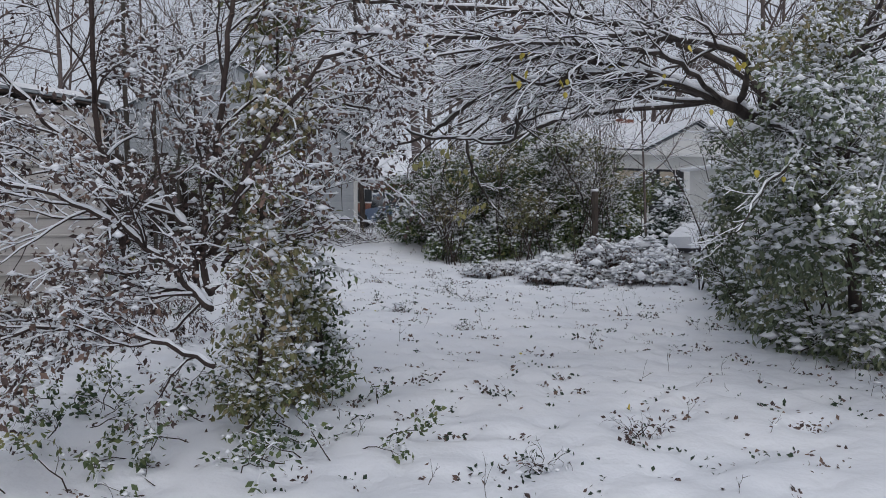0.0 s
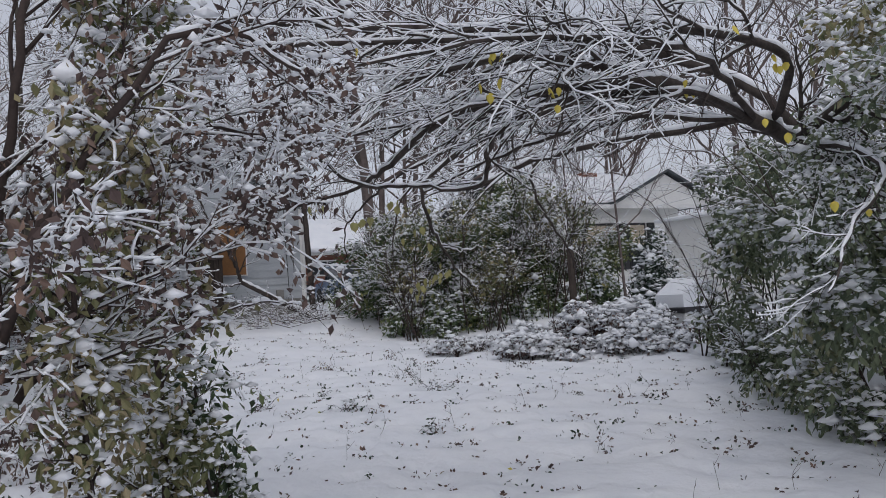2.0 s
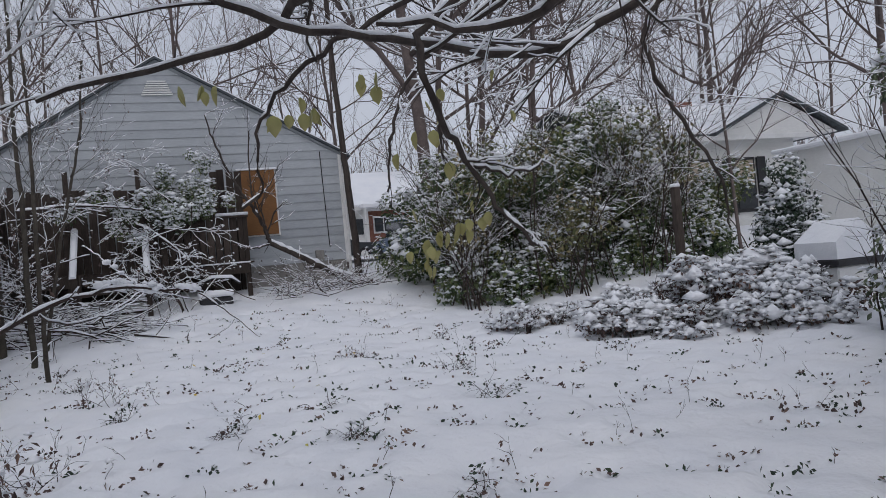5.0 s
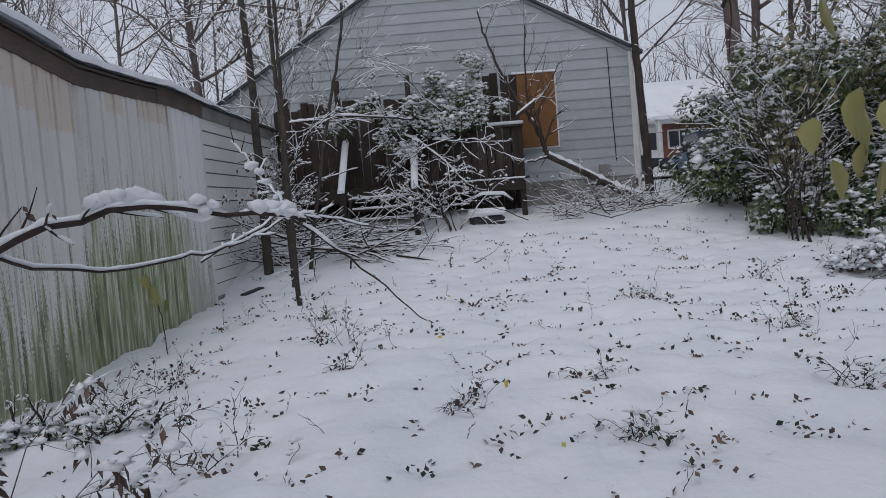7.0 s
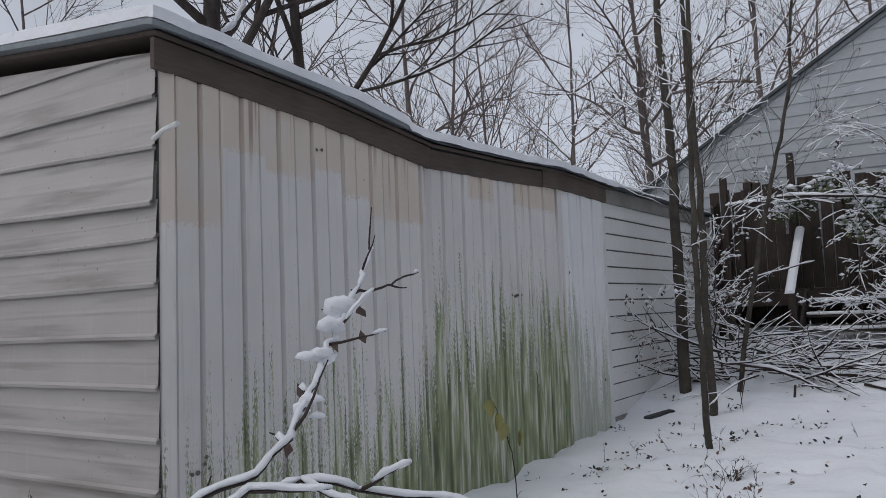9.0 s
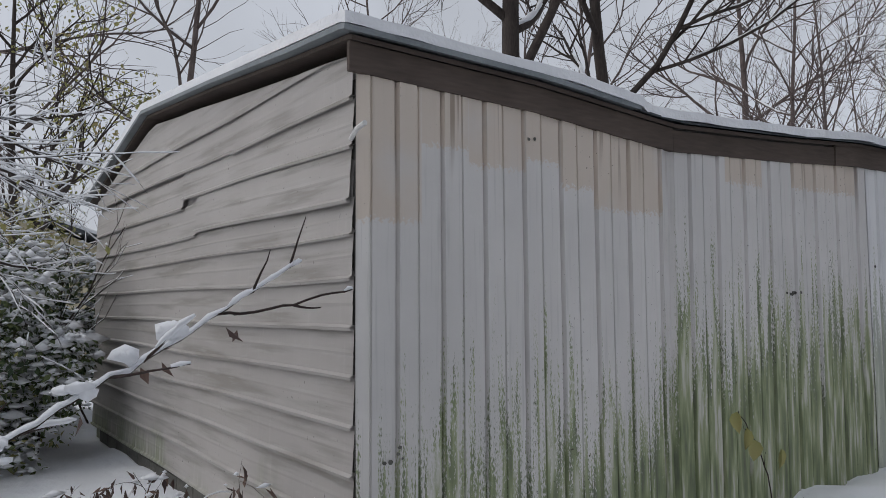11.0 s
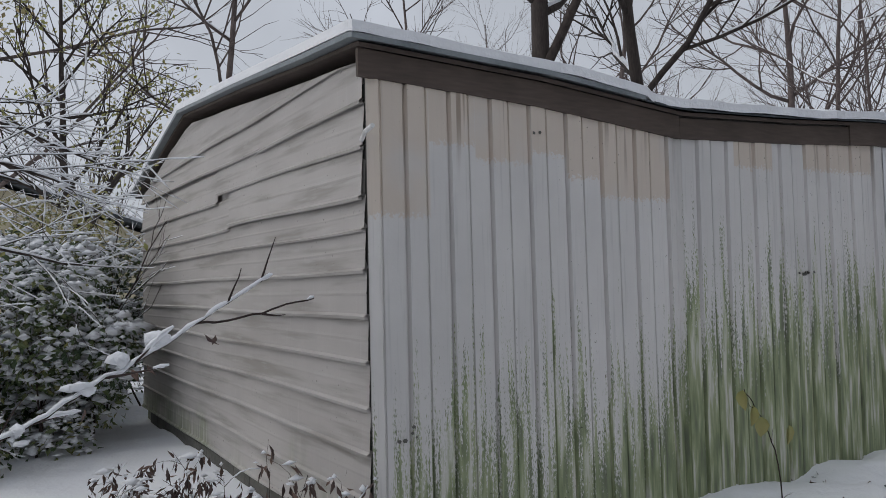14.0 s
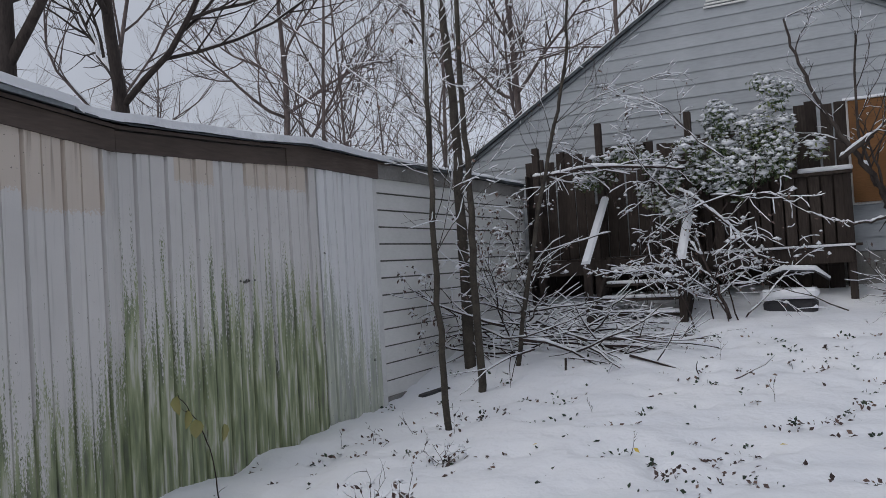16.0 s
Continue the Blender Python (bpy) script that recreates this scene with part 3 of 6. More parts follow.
roof_shell(lambda y: roof_line(y, 0.07, 0.0), np.linspace(11.2, 16.98, 26), 0.025, "roof_deck", FASCIA)
roof_shell(lambda y: roof_line(y, 0.115, 0.03), np.linspace(11.14, 13.15, 14), 0.03, "metal_sheet", GALVANISED, "grey metal roof sheet over the corner")
roof_shell(lambda y: roof_line(y, 0.10, 0.028), np.linspace(13.15, 17.0, 18), 0.012, "roof_felt", ROOFING)
roof_shell(lambda y: [(x, dy, z + 0.012 * value_noise(np.array([x * 3]), np.array([y]), 0.35, 5)[0]) for x, dy, z in roof_line(y, 0.11 + 0.02 * value_noise(np.array([0.0]), np.array([y]), 0.16, 6)[0], 0.062 if y < 13.2 else 0.042)], np.linspace(11.14, 17.01, 120), 0.06, "snow_cap", SNOW, "snow layer on the roof")

# clapboard wing that continues the shed
for k in range(13):
    z0 = 0.42 + k * 0.178
    s = Geo()
    ring = [(SX - 0.03, SY1 + 0.06, z0), (SX - 0.006, SY1 + 0.06, z0), (SX - 0.022, SY1 + 0.06, z0 + 0.185), (SX - 0.03, SY1 + 0.06, z0 + 0.185)]
    s.prism(ring, (0, 4.16, 0))
    part("clapboard", s, WHITE_SIDING, shed)
boxed("frieze_board", (SX - 0.03, SY1 + 0.05, 2.7), (SX + 0.012, 20.9, 2.86), CONCRETE, shed)
boxed("roof_edge", (SX - 1.5, SY1 + 0.1, 2.865), (SX + 0.06, 20.98, 2.9), ROOFING, shed)
boxed("wing_base", (SX - 0.03, SY1 + 0.05, -0.1), (SX + 0.01, 20.9, 0.43), CONCRETE, shed)
s = Geo()
yy = np.linspace(SY1 + 0.35, 20.96, 50)
s.tube(np.stack([np.full(50, SX - 0.25), yy, 2.91 + 0.01 * value_noise(yy, yy, 0.4, 8)], 1), 0.30 + 0.02 * value_noise(yy, yy, 0.3, 9), 10, 0.25)
part("snow_cap", s, SNOW, shed, "snow on the wing roof", True)
boxed("edge_trim", (SX - 0.01, SY1 - 0.02, 0.3), (SX + 0.035, SY1 + 0.06, 2.68), WHITE_TRIM, shed)

# ---- house: grey-blue lap siding, snowy gable roof ----
HX0, HX1, HY, RIDGE = 0.0, 6.42, 21.8, (2.8, 5.98)
EAVE_L, EAVE_R = 4.45, 3.98
house = thing("house", "grey-blue lap-sided house with a boarded-up window", "house")


def gable_x(z):
    """The wall's width at a height."""
    lx = HX0 - 1.6 if z < 3.6 else float(np.interp(z, [3.6, EAVE_L, RIDGE[1]], [-1.2, 0.12, RIDGE[0]]))
    rx_ = HX1 if z < EAVE_R else float(np.interp(z, [EAVE_R, RIDGE[1]], [HX1, RIDGE[0]]))
    return lx, rx_


z, k = 1.62, 0
while z < 5.9:
    l0, r0 = gable_x(z)
    l1, r1 = gable_x(min(z + 0.19, 5.97))
    s = Geo()
    v = [(l0, HY - 0.018, z), (r0, HY - 0.018, z), (r1, HY - 0.002, z + 0.19), (l1, HY - 0.002, z + 0.19), (l0, HY + 0.01, z), (r0, HY + 0.01, z), (r1, HY + 0.01, z + 0.19), (l1, HY + 0.01, z + 0.19)]
    s.add(np.array(v), [(0, 1, 2, 3), (5, 4, 7, 6), (4, 5, 1, 0), (1, 5, 6, 2), (4, 0, 3, 7), (3, 2, 6, 7)])
    part("siding_board", s, SIDING, house)
    z += 0.1835
s = Geo()
s.prism([(-1.6, HY + 0.012, 1.0), (HX1 - 0.02, HY + 0.012, 1.0), (HX1 - 0.02, HY + 0.012, EAVE_R - 0.05), (RIDGE[0], HY + 0.012, 5.9), (-1.5, HY + 0.012, 3.5)], (0, 0.15, 0))
s.box((HX1 - 0.15, HY + 0.17, 0.8), (HX1 - 0.01, HY + 9, EAVE_R - 0.05))
s.box((-1.6, HY + 0.17, 0.8), (-1.45, HY + 9, 3.4))
part("wall", s, SIDING, house)
boxed("foundation", (-1.5, HY - 0.0, 0.4), (HX1 - 0.03, HY + 0.2, 1.615), CONCRETE, house)
boxed("corner_strip", (HX1 - 0.03, HY - 0.03, 1.55), (HX1 + 0.035, HY + 0.05, EAVE_R), WHITE_TRIM, house)
for name, a, b, mat, y0, y1, dz0, dz1 in (("rake_board", RIDGE, (HX1 + 0.16, EAVE_R - 0.1), GALVANISED, HY - 0.05, HY - 0.02, -0.07, 0.0), ("rake_board", RIDGE, (-1.7, 3.28), GALVANISED, HY - 0.05, HY - 0.02, -0.07, 0.0),
                                          ("roof", RIDGE, (HX1 + 0.22, EAVE_R - 0.14), ROOFING, HY - 0.12, HY + 9.3, 0.0, 0.05), ("roof", RIDGE, (-1.8, 3.2), ROOFING, HY - 0.12, HY + 9.3, 0.0, 0.05),
                                          ("snow_cap", RIDGE, (HX1 + 0.22, EAVE_R - 0.14), SNOW, HY - 0.07, HY + 9.3, 0.055, 0.085), ("snow_cap", RIDGE, (-1.8, 3.2), SNOW, HY - 0.07, HY + 9.3, 0.055, 0.085)):
    s = Geo()
    s.prism([(a[0], y0, a[1] + dz0), (b[0], y0, b[1] + dz0), (b[0], y0, b[1] + dz1), (a[0], y0, a[1] + dz1)], (0, y1 - y0, 0))
    part(name, s, mat, house)
s = Geo()
s.tube([(HX1 + 0.05, HY - 0.09, 3.95), (HX1 + 0.06, HY - 0.09, 3.7), (HX1 + 0.03, HY - 0.09, 1.35)], [0.035, 0.035, 0.035], 8)
part("downspout", s, WHITE_TRIM, house)
s = Geo()
s.tube([(6.0, HY - 0.03, 3.98), (6.02, HY - 0.03, 3.0), (6.05, HY - 0.03, 1.9)], [0.009, 0.009, 0.009], 5)
part("cable", s, RUBBER, house)
boxed("meter_box", (5.72, HY - 0.1, 1.62), (5.9, HY - 0.015, 1.85), CONCRETE, house)
win = boxed("window", (4.22, HY - 0.05, 2.24), (5.02, HY - 0.012, 3.68), WHITE_TRIM, house, "white window frame")
for k in range(1):
    boxed("plywood_board", (4.26, HY - 0.085, 2.27), (4.985, HY - 0.052, 3.63), PLYWOOD, win, "brown weathered plywood over the window", 0.004)
boxed("sill", (4.2, HY - 0.12, 3.632), (5.04, HY - 0.052, 3.67), SNOW, win, "snow on the window head")
s = Geo()
for k in range(7):
    s.box((2.5 + 0.02 * k, HY - 0.05, 5.25 + 0.045 * k), (3.1 - 0.02 * k, HY - 0.022, 5.275 + 0.045 * k))
part("gable_vent", s, WHITE_TRIM, house, "small louvred gable vent")

# ---- deck with stairs, railing and a tall board screen ----
DY = 20.75
deck = thing("wooden_deck", "rotting dark wooden deck with snowy stairs and board railing", "deck")
for x in np.arange(-0.15, 4.25, 0.14):
    boxed("floor_board", (x, DY + 0.02, 1.70), (x + 0.13, 21.75, 1.735), DECK_WOOD, deck)
boxed("rim_joist", (-0.1, DY - 0.02, 1.5), (4.22, DY + 0.018, 1.7), DECK_WOOD, deck)
boxed("rim_snow", (2.4, DY - 0.05, 1.705), (4.24, DY + 0.012, 1.735), SNOW, deck, "strip of snow on the deck edge", 0.012)
for x, y, z in ((0.1, DY, 3.4), (0.99, DY + 0.25, 3.68), (2.25, DY + 0.25, 3.67), (2.48, DY, 2.62), (4.15, DY, 2.64), (4.12, 21.6, 2.6), (0.95, DY, 2.5), (0.2, 21.6, 3.3)):
    boxed("post", (x, y, 0.5), (x + 0.09, y + 0.09, z), DECK_WOOD, deck)
boxed("rail_cap", (2.45, DY - 0.04, 2.60), (4.26, DY + 0.11, 2.64), DECK_WOOD, deck)
boxed("rail_snow", (3.65, DY - 0.05, 2.642), (4.27, DY + 0.12, 2.70), SNOW, deck, "snow on the rail", 0.02)
for k, x in enumerate(np.arange(2.6, 4.1, 0.145)):
    boxed("baluster_board", (x, DY + 0.02 + 0.012 * (k % 2), 1.74), (x + 0.125, DY + 0.045 + 0.012 * (k % 2), 2.6), DECK_WOOD, deck)
boxed("rail_cap", (4.13, DY + 0.12, 2.60), (4.22, 21.7, 2.64), DECK_WOOD, deck)
for k, y in enumerate(np.arange(DY + 0.15, 21.6, 0.15)):
    boxed("baluster_board", (4.15, y, 1.74), (4.18, y + 0.125, 2.6), DECK_WOOD, deck)
# tall screen at the back
rs = random.Random(4)
for k, x in enumerate(np.arange(-0.12, 4.1, 0.15)):
    h = 3.26 + rs.uniform(-0.06, 0.1)
    if x > 3.6:
        h = 3.55 + rs.uniform(-0.03, 0.05)
    boxed("screen_board", (x, DY + 0.36, 1.74), (x + 0.138, DY + 0.385, h), DECK_WOOD, deck, "", 0.004, Matrix.Translation((x, 0, 1.7)) @ Matrix.Rotation(radians(rs.uniform(-1.2, 1.2)), 4, "Y") @ Matrix.Translation((-x, 0, -1.7)))
for k, y in enumerate(np.arange(DY + 0.1, DY + 0.3, 0.15)):
    boxed("screen_board", (-0.06, y, 1.0), (-0.03, y + 0.138, 3.05 + rs.uniform(-0.1, 0.1)), DECK_WOOD, deck)
# dark back under the deck
for k, x in enumerate(np.arange(-0.1, 4.1, 0.2)):
    boxed("skirt_board", (x, 21.5, 0.6), (x + 0.19, 21.53, 1.69), DECK_WOOD, deck)
# stairs
for k in range(5):
    z, y = 0.78 + k * 0.185, DY - 1.12 + k * 0.24
    boxed("tread", (1.2, y, z), (2.34, y + 0.25, z + 0.035), DECK_WOOD, deck)
    boxed("tread_snow", (1.22, y - 0.01, z + 0.037), (2.32, y + 0.24, z + 0.075), SNOW, deck, "snow on the stair tread", 0.015)
for x in (1.16, 2.33):
    s = Geo()
    s.prism([(x, DY - 1.2, 0.62), (x, DY - 1.2, 0.82), (x, DY, 1.72), (x, DY, 1.46)], (0.04, 0, 0))
    part("stringer", s, DECK_WOOD, deck)
    boxed("newel", (x - 0.03, DY - 1.1, 0.55), (x + 0.06, DY - 1.02, 1.62), DECK_WOOD, deck)
for x in (1.12, 2.32):
    s = Geo()
    s.prism([(x - 0.03, DY - 1.05, 1.62), (x + 0.08, DY - 1.05, 1.62), (x + 0.08, DY - 1.05, 1.66), (x - 0.03, DY - 1.05, 1.66)], (0, 1.1, 0.9))
    part("handrail", s, DECK_WOOD, deck)
    s = Geo()
    s.prism([(x - 0.035, DY - 1.05, 1.662), (x + 0.085, DY - 1.05, 1.662), (x + 0.06, DY - 1.05, 1.70), (x - 0.01, DY - 1.05, 1.70)], (0, 1.1, 0.9))
    part("handrail_snow", s, SNOW, deck, "snow on the sloping handrail")


LANE = np.array([(0, 0), (1.5, 3.0), (2.7, 5.3), (3.0, 7.4), (3.05, 8.6), (3.2, 9.6), (4.1, 9.8)])


def in_walkway(pts):
    """Whether a twig would hang in the trodden lane at head height."""
    pts = np.asarray(pts)
    pts = pts[(pts[:, 2] > 0.75) & (pts[:, 2] < 2.25)]
    if not len(pts):
        return False
    for a, b in zip(LANE, LANE[1:]):
        t = np.clip(((pts[:, :2] - a) @ (b - a)) / ((b - a) @ (b - a)), 0, 1)
        if (np.linalg.norm(pts[:, :2] - a - t[:, None] * (b - a), axis=1) < 0.55).any():
            return True
    return False


# ---- plants: limbs, twigs, snow along them, leaves ----
class Plant:
    """Wood, snow and leaf places of one plant."""

    def __init__(self, seed, sides=5):
        self.r = random.Random(seed)
        self.wood, self.snow, self.tips, self.sides, self.seed, self.gain, self.bare = Geo(), Geo(), [], sides, seed, 1.0, 0.0

    def limb(self, pts, r0, r1, snow=0.0, sides=None):
        """One limb along the points, tapered, with snow lying on its flatter stretches."""
        pts = np.asarray(pts, float)
        n = len(pts)
        rad = np.linspace(r0, r1, n)
        self.wood.tube(pts, rad, sides or (self.sides if r0 > 0.012 else 4 if r0 > 0.006 else 3))
        if snow <= 0 or r0 < self.bare:
            return
        d = np.gradient(pts, axis=0)
        flatness = 1 - np.abs(d[:, 2]) / (np.linalg.norm(d, axis=1) + 1e-9)
        i = 0
        while i < n - 1:
            if flatness[i] > 0.25 and self.r.random() < snow:
                j = i + 1
                while j < n - 1 and flatness[j] > 0.25 and self.r.random() < 0.9:
                    j += 1
                seg = pts[i:j + 1]
                m = max(3, (j - i) * 2 + 1)
                f = np.linspace(0, len(seg) - 1, m)
                seg = np.stack([np.interp(f, np.arange(len(seg)), seg[:, k]) for k in range(3)], 1)
                rr = np.interp(f, np.arange(j - i + 1), rad[i:j + 1])
                w = np.maximum(rr * 0.82, 0.0028) * np.array([self.r.uniform(0.6, 1.35) for _ in range(m)])
                w = (w + 0.0022) * self.gain
                w[0] *= 0.45
                w[-1] *= 0.45
                seg = seg + np.array([0, 0, 1]) * (rr * 0.72 + w * 0.5)[:, None]
                self.snow.tube(seg, w, 5 if w.max() > 0.012 else 4, 0.95)
                i = j
            else:
                i += 1

    def path(self, start, way, length, steps, wander, lift=0.0):
        p, d = Vector(start), Vector(way).normalized()
        pts = [p[:]]
        for _ in range(steps):
            d = (d + Vector((self.r.gauss(0, wander), self.r.gauss(0, wander), self.r.gauss(0, wander) + lift))).normalized()
            p = p + d * (length / steps)
            pts.append(p[:])
        return pts, d

    def grow(self, start, way, length, r0, levels, kids, snow, wander=0.16, lift=0.04, spread=0.9, shrink=0.58, first=0.3, low=-9):
        """Limbs that branch again and again."""
        steps = 7 if levels > 1 else 5 if levels == 1 else 4
        pts, d = self.path(start, way, length, steps, wander, lift)
        if min(p[2] for p in pts) < low or (r0 < 0.03 and in_walkway(pts)):
            return
        self.limb(pts, r0, r0 * (0.35 if levels else 0.3), snow)
        if levels == 0:
            self.tips.extend(pts[1:])
            return
        for k in range(kids[0] if isinstance(kids, (list, tuple)) else kids):
            f = first + (1 - first) * (k + self.r.random() * 0.9) / (kids[0] if isinstance(kids, (list, tuple)) else kids)
            f = min(f, 0.999)
            i = int(f * steps)
            a, b = Vector(pts[i]), Vector(pts[min(i + 1, steps)])
            p = a.lerp(b, f * steps - i)
            along = (b - a).normalized()
            off = Vector((self.r.gauss(0, 1), self.r.gauss(0, 1), self.r.gauss(0, 0.7)))
            off = (off - along * off.dot(along)).normalized()
            w = (along + off * spread * self.r.uniform(0.6, 1.3)).normalized()
            sub = kids[1:] if isinstance(kids, (list, tuple)) and len(kids) > 1 else kids
            self.grow(p[:], w, length * shrink * self.r.uniform(0.7, 1.2) * (1.15 - 0.5 * f), max(r0 * 0.52 * (1.1 - 0.4 * f), 0.0022), levels - 1, sub, snow, wander, lift, spread, shrink, 0.15, low)

    def done(self, ob, wood, leaf=None, count=0, size=0.05, droop=0.3, slim=0.55, caps=0.4, cap_size=0.02, jitter=0.04, smooth=True, wood_name="wood"):
        part(wood_name, self.wood, wood, ob, "", True)
        s = np.random.default_rng(self.seed)
        if leaf is not None and count and self.tips:
            tips = np.array(self.tips)
            pos = tips[s.integers(0, len(tips), count)] + s.normal(size=(count, 3)) * jitter
            g2 = Geo()
            g2.leaves(pos, np.full(count, size), None, droop, slim, self.seed)
            tagged(part("foliage", g2, leaf, ob), kind="stuff")
            pick = pos[s.random(count) < caps]
            self.snow.blobs(pick + np.array([0, 0, cap_size * 0.4]), np.full(len(pick), cap_size), 0.6, False, self.seed)
        if self.snow.n:
            tagged(part("snow", self.snow, SNOW, ob, "snow lying along the branches", True), kind="stuff")
        return ob


def shrub(name, label, category, lumps, leaf, leaf_size, leaves_per_lump, seed, snow=0.4, snow_size=0.035, stems=14, droop=0.4, slim=0.5, core=True, ground_z=None, top_bias=0.3):
    """A dense shrub: stems into lumps, a shell of leaves on every lump, and snow on the upper leaves."""
    ob = thing(name, label, category)
    s = np.random.default_rng(seed)
    lumps = np.asarray(lumps, float)
    p = Plant(seed, 5)
    for _ in range(stems):
        c = lumps[s.integers(0, len(lumps))]
        base = np.array([c[0] + s.normal() * c[3] * 0.4, c[1] + s.normal() * c[3] * 0.4, 0])
        base[2] = float(snow_top(base[0], base[1])) - 0.06
        way = c[:3] - base + s.normal(size=3) * c[3] * 0.3
        p.grow(base, way, max(0.3, float(np.linalg.norm(way)) * 1.35), 0.014, 2, 5, 0.5, 0.14, 0.02, 0.8, 0.5)
    part("wood", p.wood, TWIG, ob, "", True)
    pos, nor, load = [], [], []
    for x, y, z, rad in lumps:
        n = int(leaves_per_lump * (rad / lumps[:, 3].mean()) ** 2)
        d = s.normal(size=(n, 3))
        d /= np.linalg.norm(d, axis=1, keepdims=True)
        rr = rad * (1 - np.abs(s.normal(size=(n, 1))) * 0.28) * (1 + 0.22 * np.sin(d[:, :1] * 5 + seed) * np.cos(d[:, 1:2] * 6 + z))
        pos.append(np.array([x, y, z]) + d * rr)
        nor.append(d + np.array([0, 0, 0.6]))
        load.append(np.full(n, s.uniform(0.15, 1.75)))
    pos, nor, load = np.concatenate(pos), np.concatenate(nor), np.concatenate(load)
    keep = pos[:, 2] > snow_top(pos[:, 0], pos[:, 1]) + 0.02
    pos, nor, load = pos[keep], nor[keep], load[keep]
    g2 = Geo()
    g2.leaves(pos, np.full(len(pos), leaf_size), nor, droop, slim, seed)
    tagged(part("foliage", g2, leaf, ob), kind="stuff")
    chance = snow * load * np.clip(nor[:, 2] * 0.6 + top_bias, 0.05, 1)
    pick = pos[s.random(len(pos)) < chance]
    p.snow.blobs(pick + np.array([0, 0, snow_size * 0.35]), np.full(len(pick), snow_size), 0.55, False, seed)
    tagged(part("snow", p.snow, SNOW, ob, "snow clumps on the leaves", True), kind="stuff")
    return ob


def lump_field(n, lo, hi, rad, seed, shape=None):
    """Lump centres spread in a box, kept by a shape test."""
    s = np.random.default_rng(seed)
    res = []
    tries = 0
    while len(res) < n and tries < 4000:
        tries += 1
        q = s.uniform(lo, hi)
        if shape is None or shape(q):
            base = float(land(q[0], q[1]))
            res.append((q[0], q[1], base + q[2], s.uniform(*rad)))
    return res


# large mixed shrub in the middle of the yard
def big_shape(q):
    x, y, z = q
    top = np.interp(x, [6.4, 7.2, 8.6, 10.2, 11.4, 12.4, 13.2, 14.4], [0.9, 1.9, 2.5, 2.9, 3.7, 2.6, 2.2, 1.2])
    side = np.interp(y, [16.6, 17.6, 20, 21.5], [0.55, 1.0, 1.0, 0.7])
    return z < top * side and y > 17.6 + 0.12 * (x - 8)


shrub("large_shrub", "large tangled green shrub dusted with snow", "shrub", lump_field(165, (7.15, 16.8, 0.1), (14.2, 21.3, 3.8), (0.18, 0.55), 21, big_shape) + lump_field(45, (7.1, 17.2, 0.05), (13.5, 18.6, 0.5), (0.22, 0.38), 28, lambda q: 0 < q[1] - 17.3 - 0.12 * (q[0] - 8) < 0.8), GREEN, 0.105, 185, 31, 0.42, 0.046, 110)
shrub("olive_shrub", "yellow-green leggy shrub with light snow", "shrub", lump_field(50, (7.3, 16.9, 0.8), (12.5, 18.8, 3.0), (0.2, 0.45), 22), OLIVE, 0.1, 70, 32, 0.35, 0.045, 70)
# bush at the side of the path
def right_edge(y):
    return np.interp(y, [4.4, 6.2, 7.5, 8.7, 10.2, 11.4], [6.75, 6.55, 7.2, 8.0, 9.1, 9.9])


def right_shape(q):
    x, y, z = q
    return z < np.interp(y, [5.2, 6.5, 8.5, 11.0], [2.7, 3.0, 3.0, 3.0]) and x > right_edge(y) + 0.3 * max(0, 1 - z)


shrub("side_shrub", "tall broad-leaved green shrub weighed down with snow", "shrub", lump_field(150, (6.5, 4.4, 0.1), (11.0, 11.4, 3.0), (0.14, 0.48), 23, right_shape) + lump_field(36, (6.6, 4.6, 0.05), (10.6, 11.4, 0.5), (0.2, 0.34), 27, lambda q: 0.15 < q[0] - right_edge(q[1]) < 0.8), GREY_GREEN, 0.105, 160, 33, 0.42, 0.046, 70, 0.9, 0.45, top_bias=0.4)
shrub("conifer", "small dark evergreen bush capped with snow", "shrub", [(11.85, 14.7, 0.85 + 0.48 * k, 0.66 - 0.11 * k) for k in range(4)] + [(12.1, 14.9, 1.2, 0.55), (11.55, 14.6, 0.9, 0.5), (12.2, 14.7, 0.7, 0.5)], DARK_GREEN, 0.08, 900, 34, 0.14, 0.06, 6)
# snow-buried brush along the middle
def brush_shape(q):
    x, y, z = q
    heap = 0.62 * math.exp(-((x - 9.9) ** 2 + (y - 13.7) ** 2) / 1.3)
    return z < 0.12 + heap and y > 12.0 + 0.55 * (9.4 - x) and x < 11.0


shrub("snowy_brush", "low brush buried under heavy snow", "brush", lump_field(85, (7.7, 11.6, -0.1), (11.0, 15.2, 0.8), (0.1, 0.3), 24, brush_shape), BROWN, 0.075, 110, 35, 1.1, 0.056, 60, top_bias=0.55)
shrub("snow_mound", "rounded weed clump under a cap of snow", "brush", [(7.15, 14.9, 0.42, 0.3), (7.45, 15.0, 0.42, 0.24), (6.85, 15.05, 0.38, 0.18), (7.2, 14.7, 0.4, 0.14), (7.7, 14.9, 0.42, 0.16), (8.3, 15.2, 0.4, 0.2), (8.8, 15.4, 0.42, 0.22)], BROWN, 0.065, 130, 39, 1.0, 0.042, 34, top_bias=0.6)


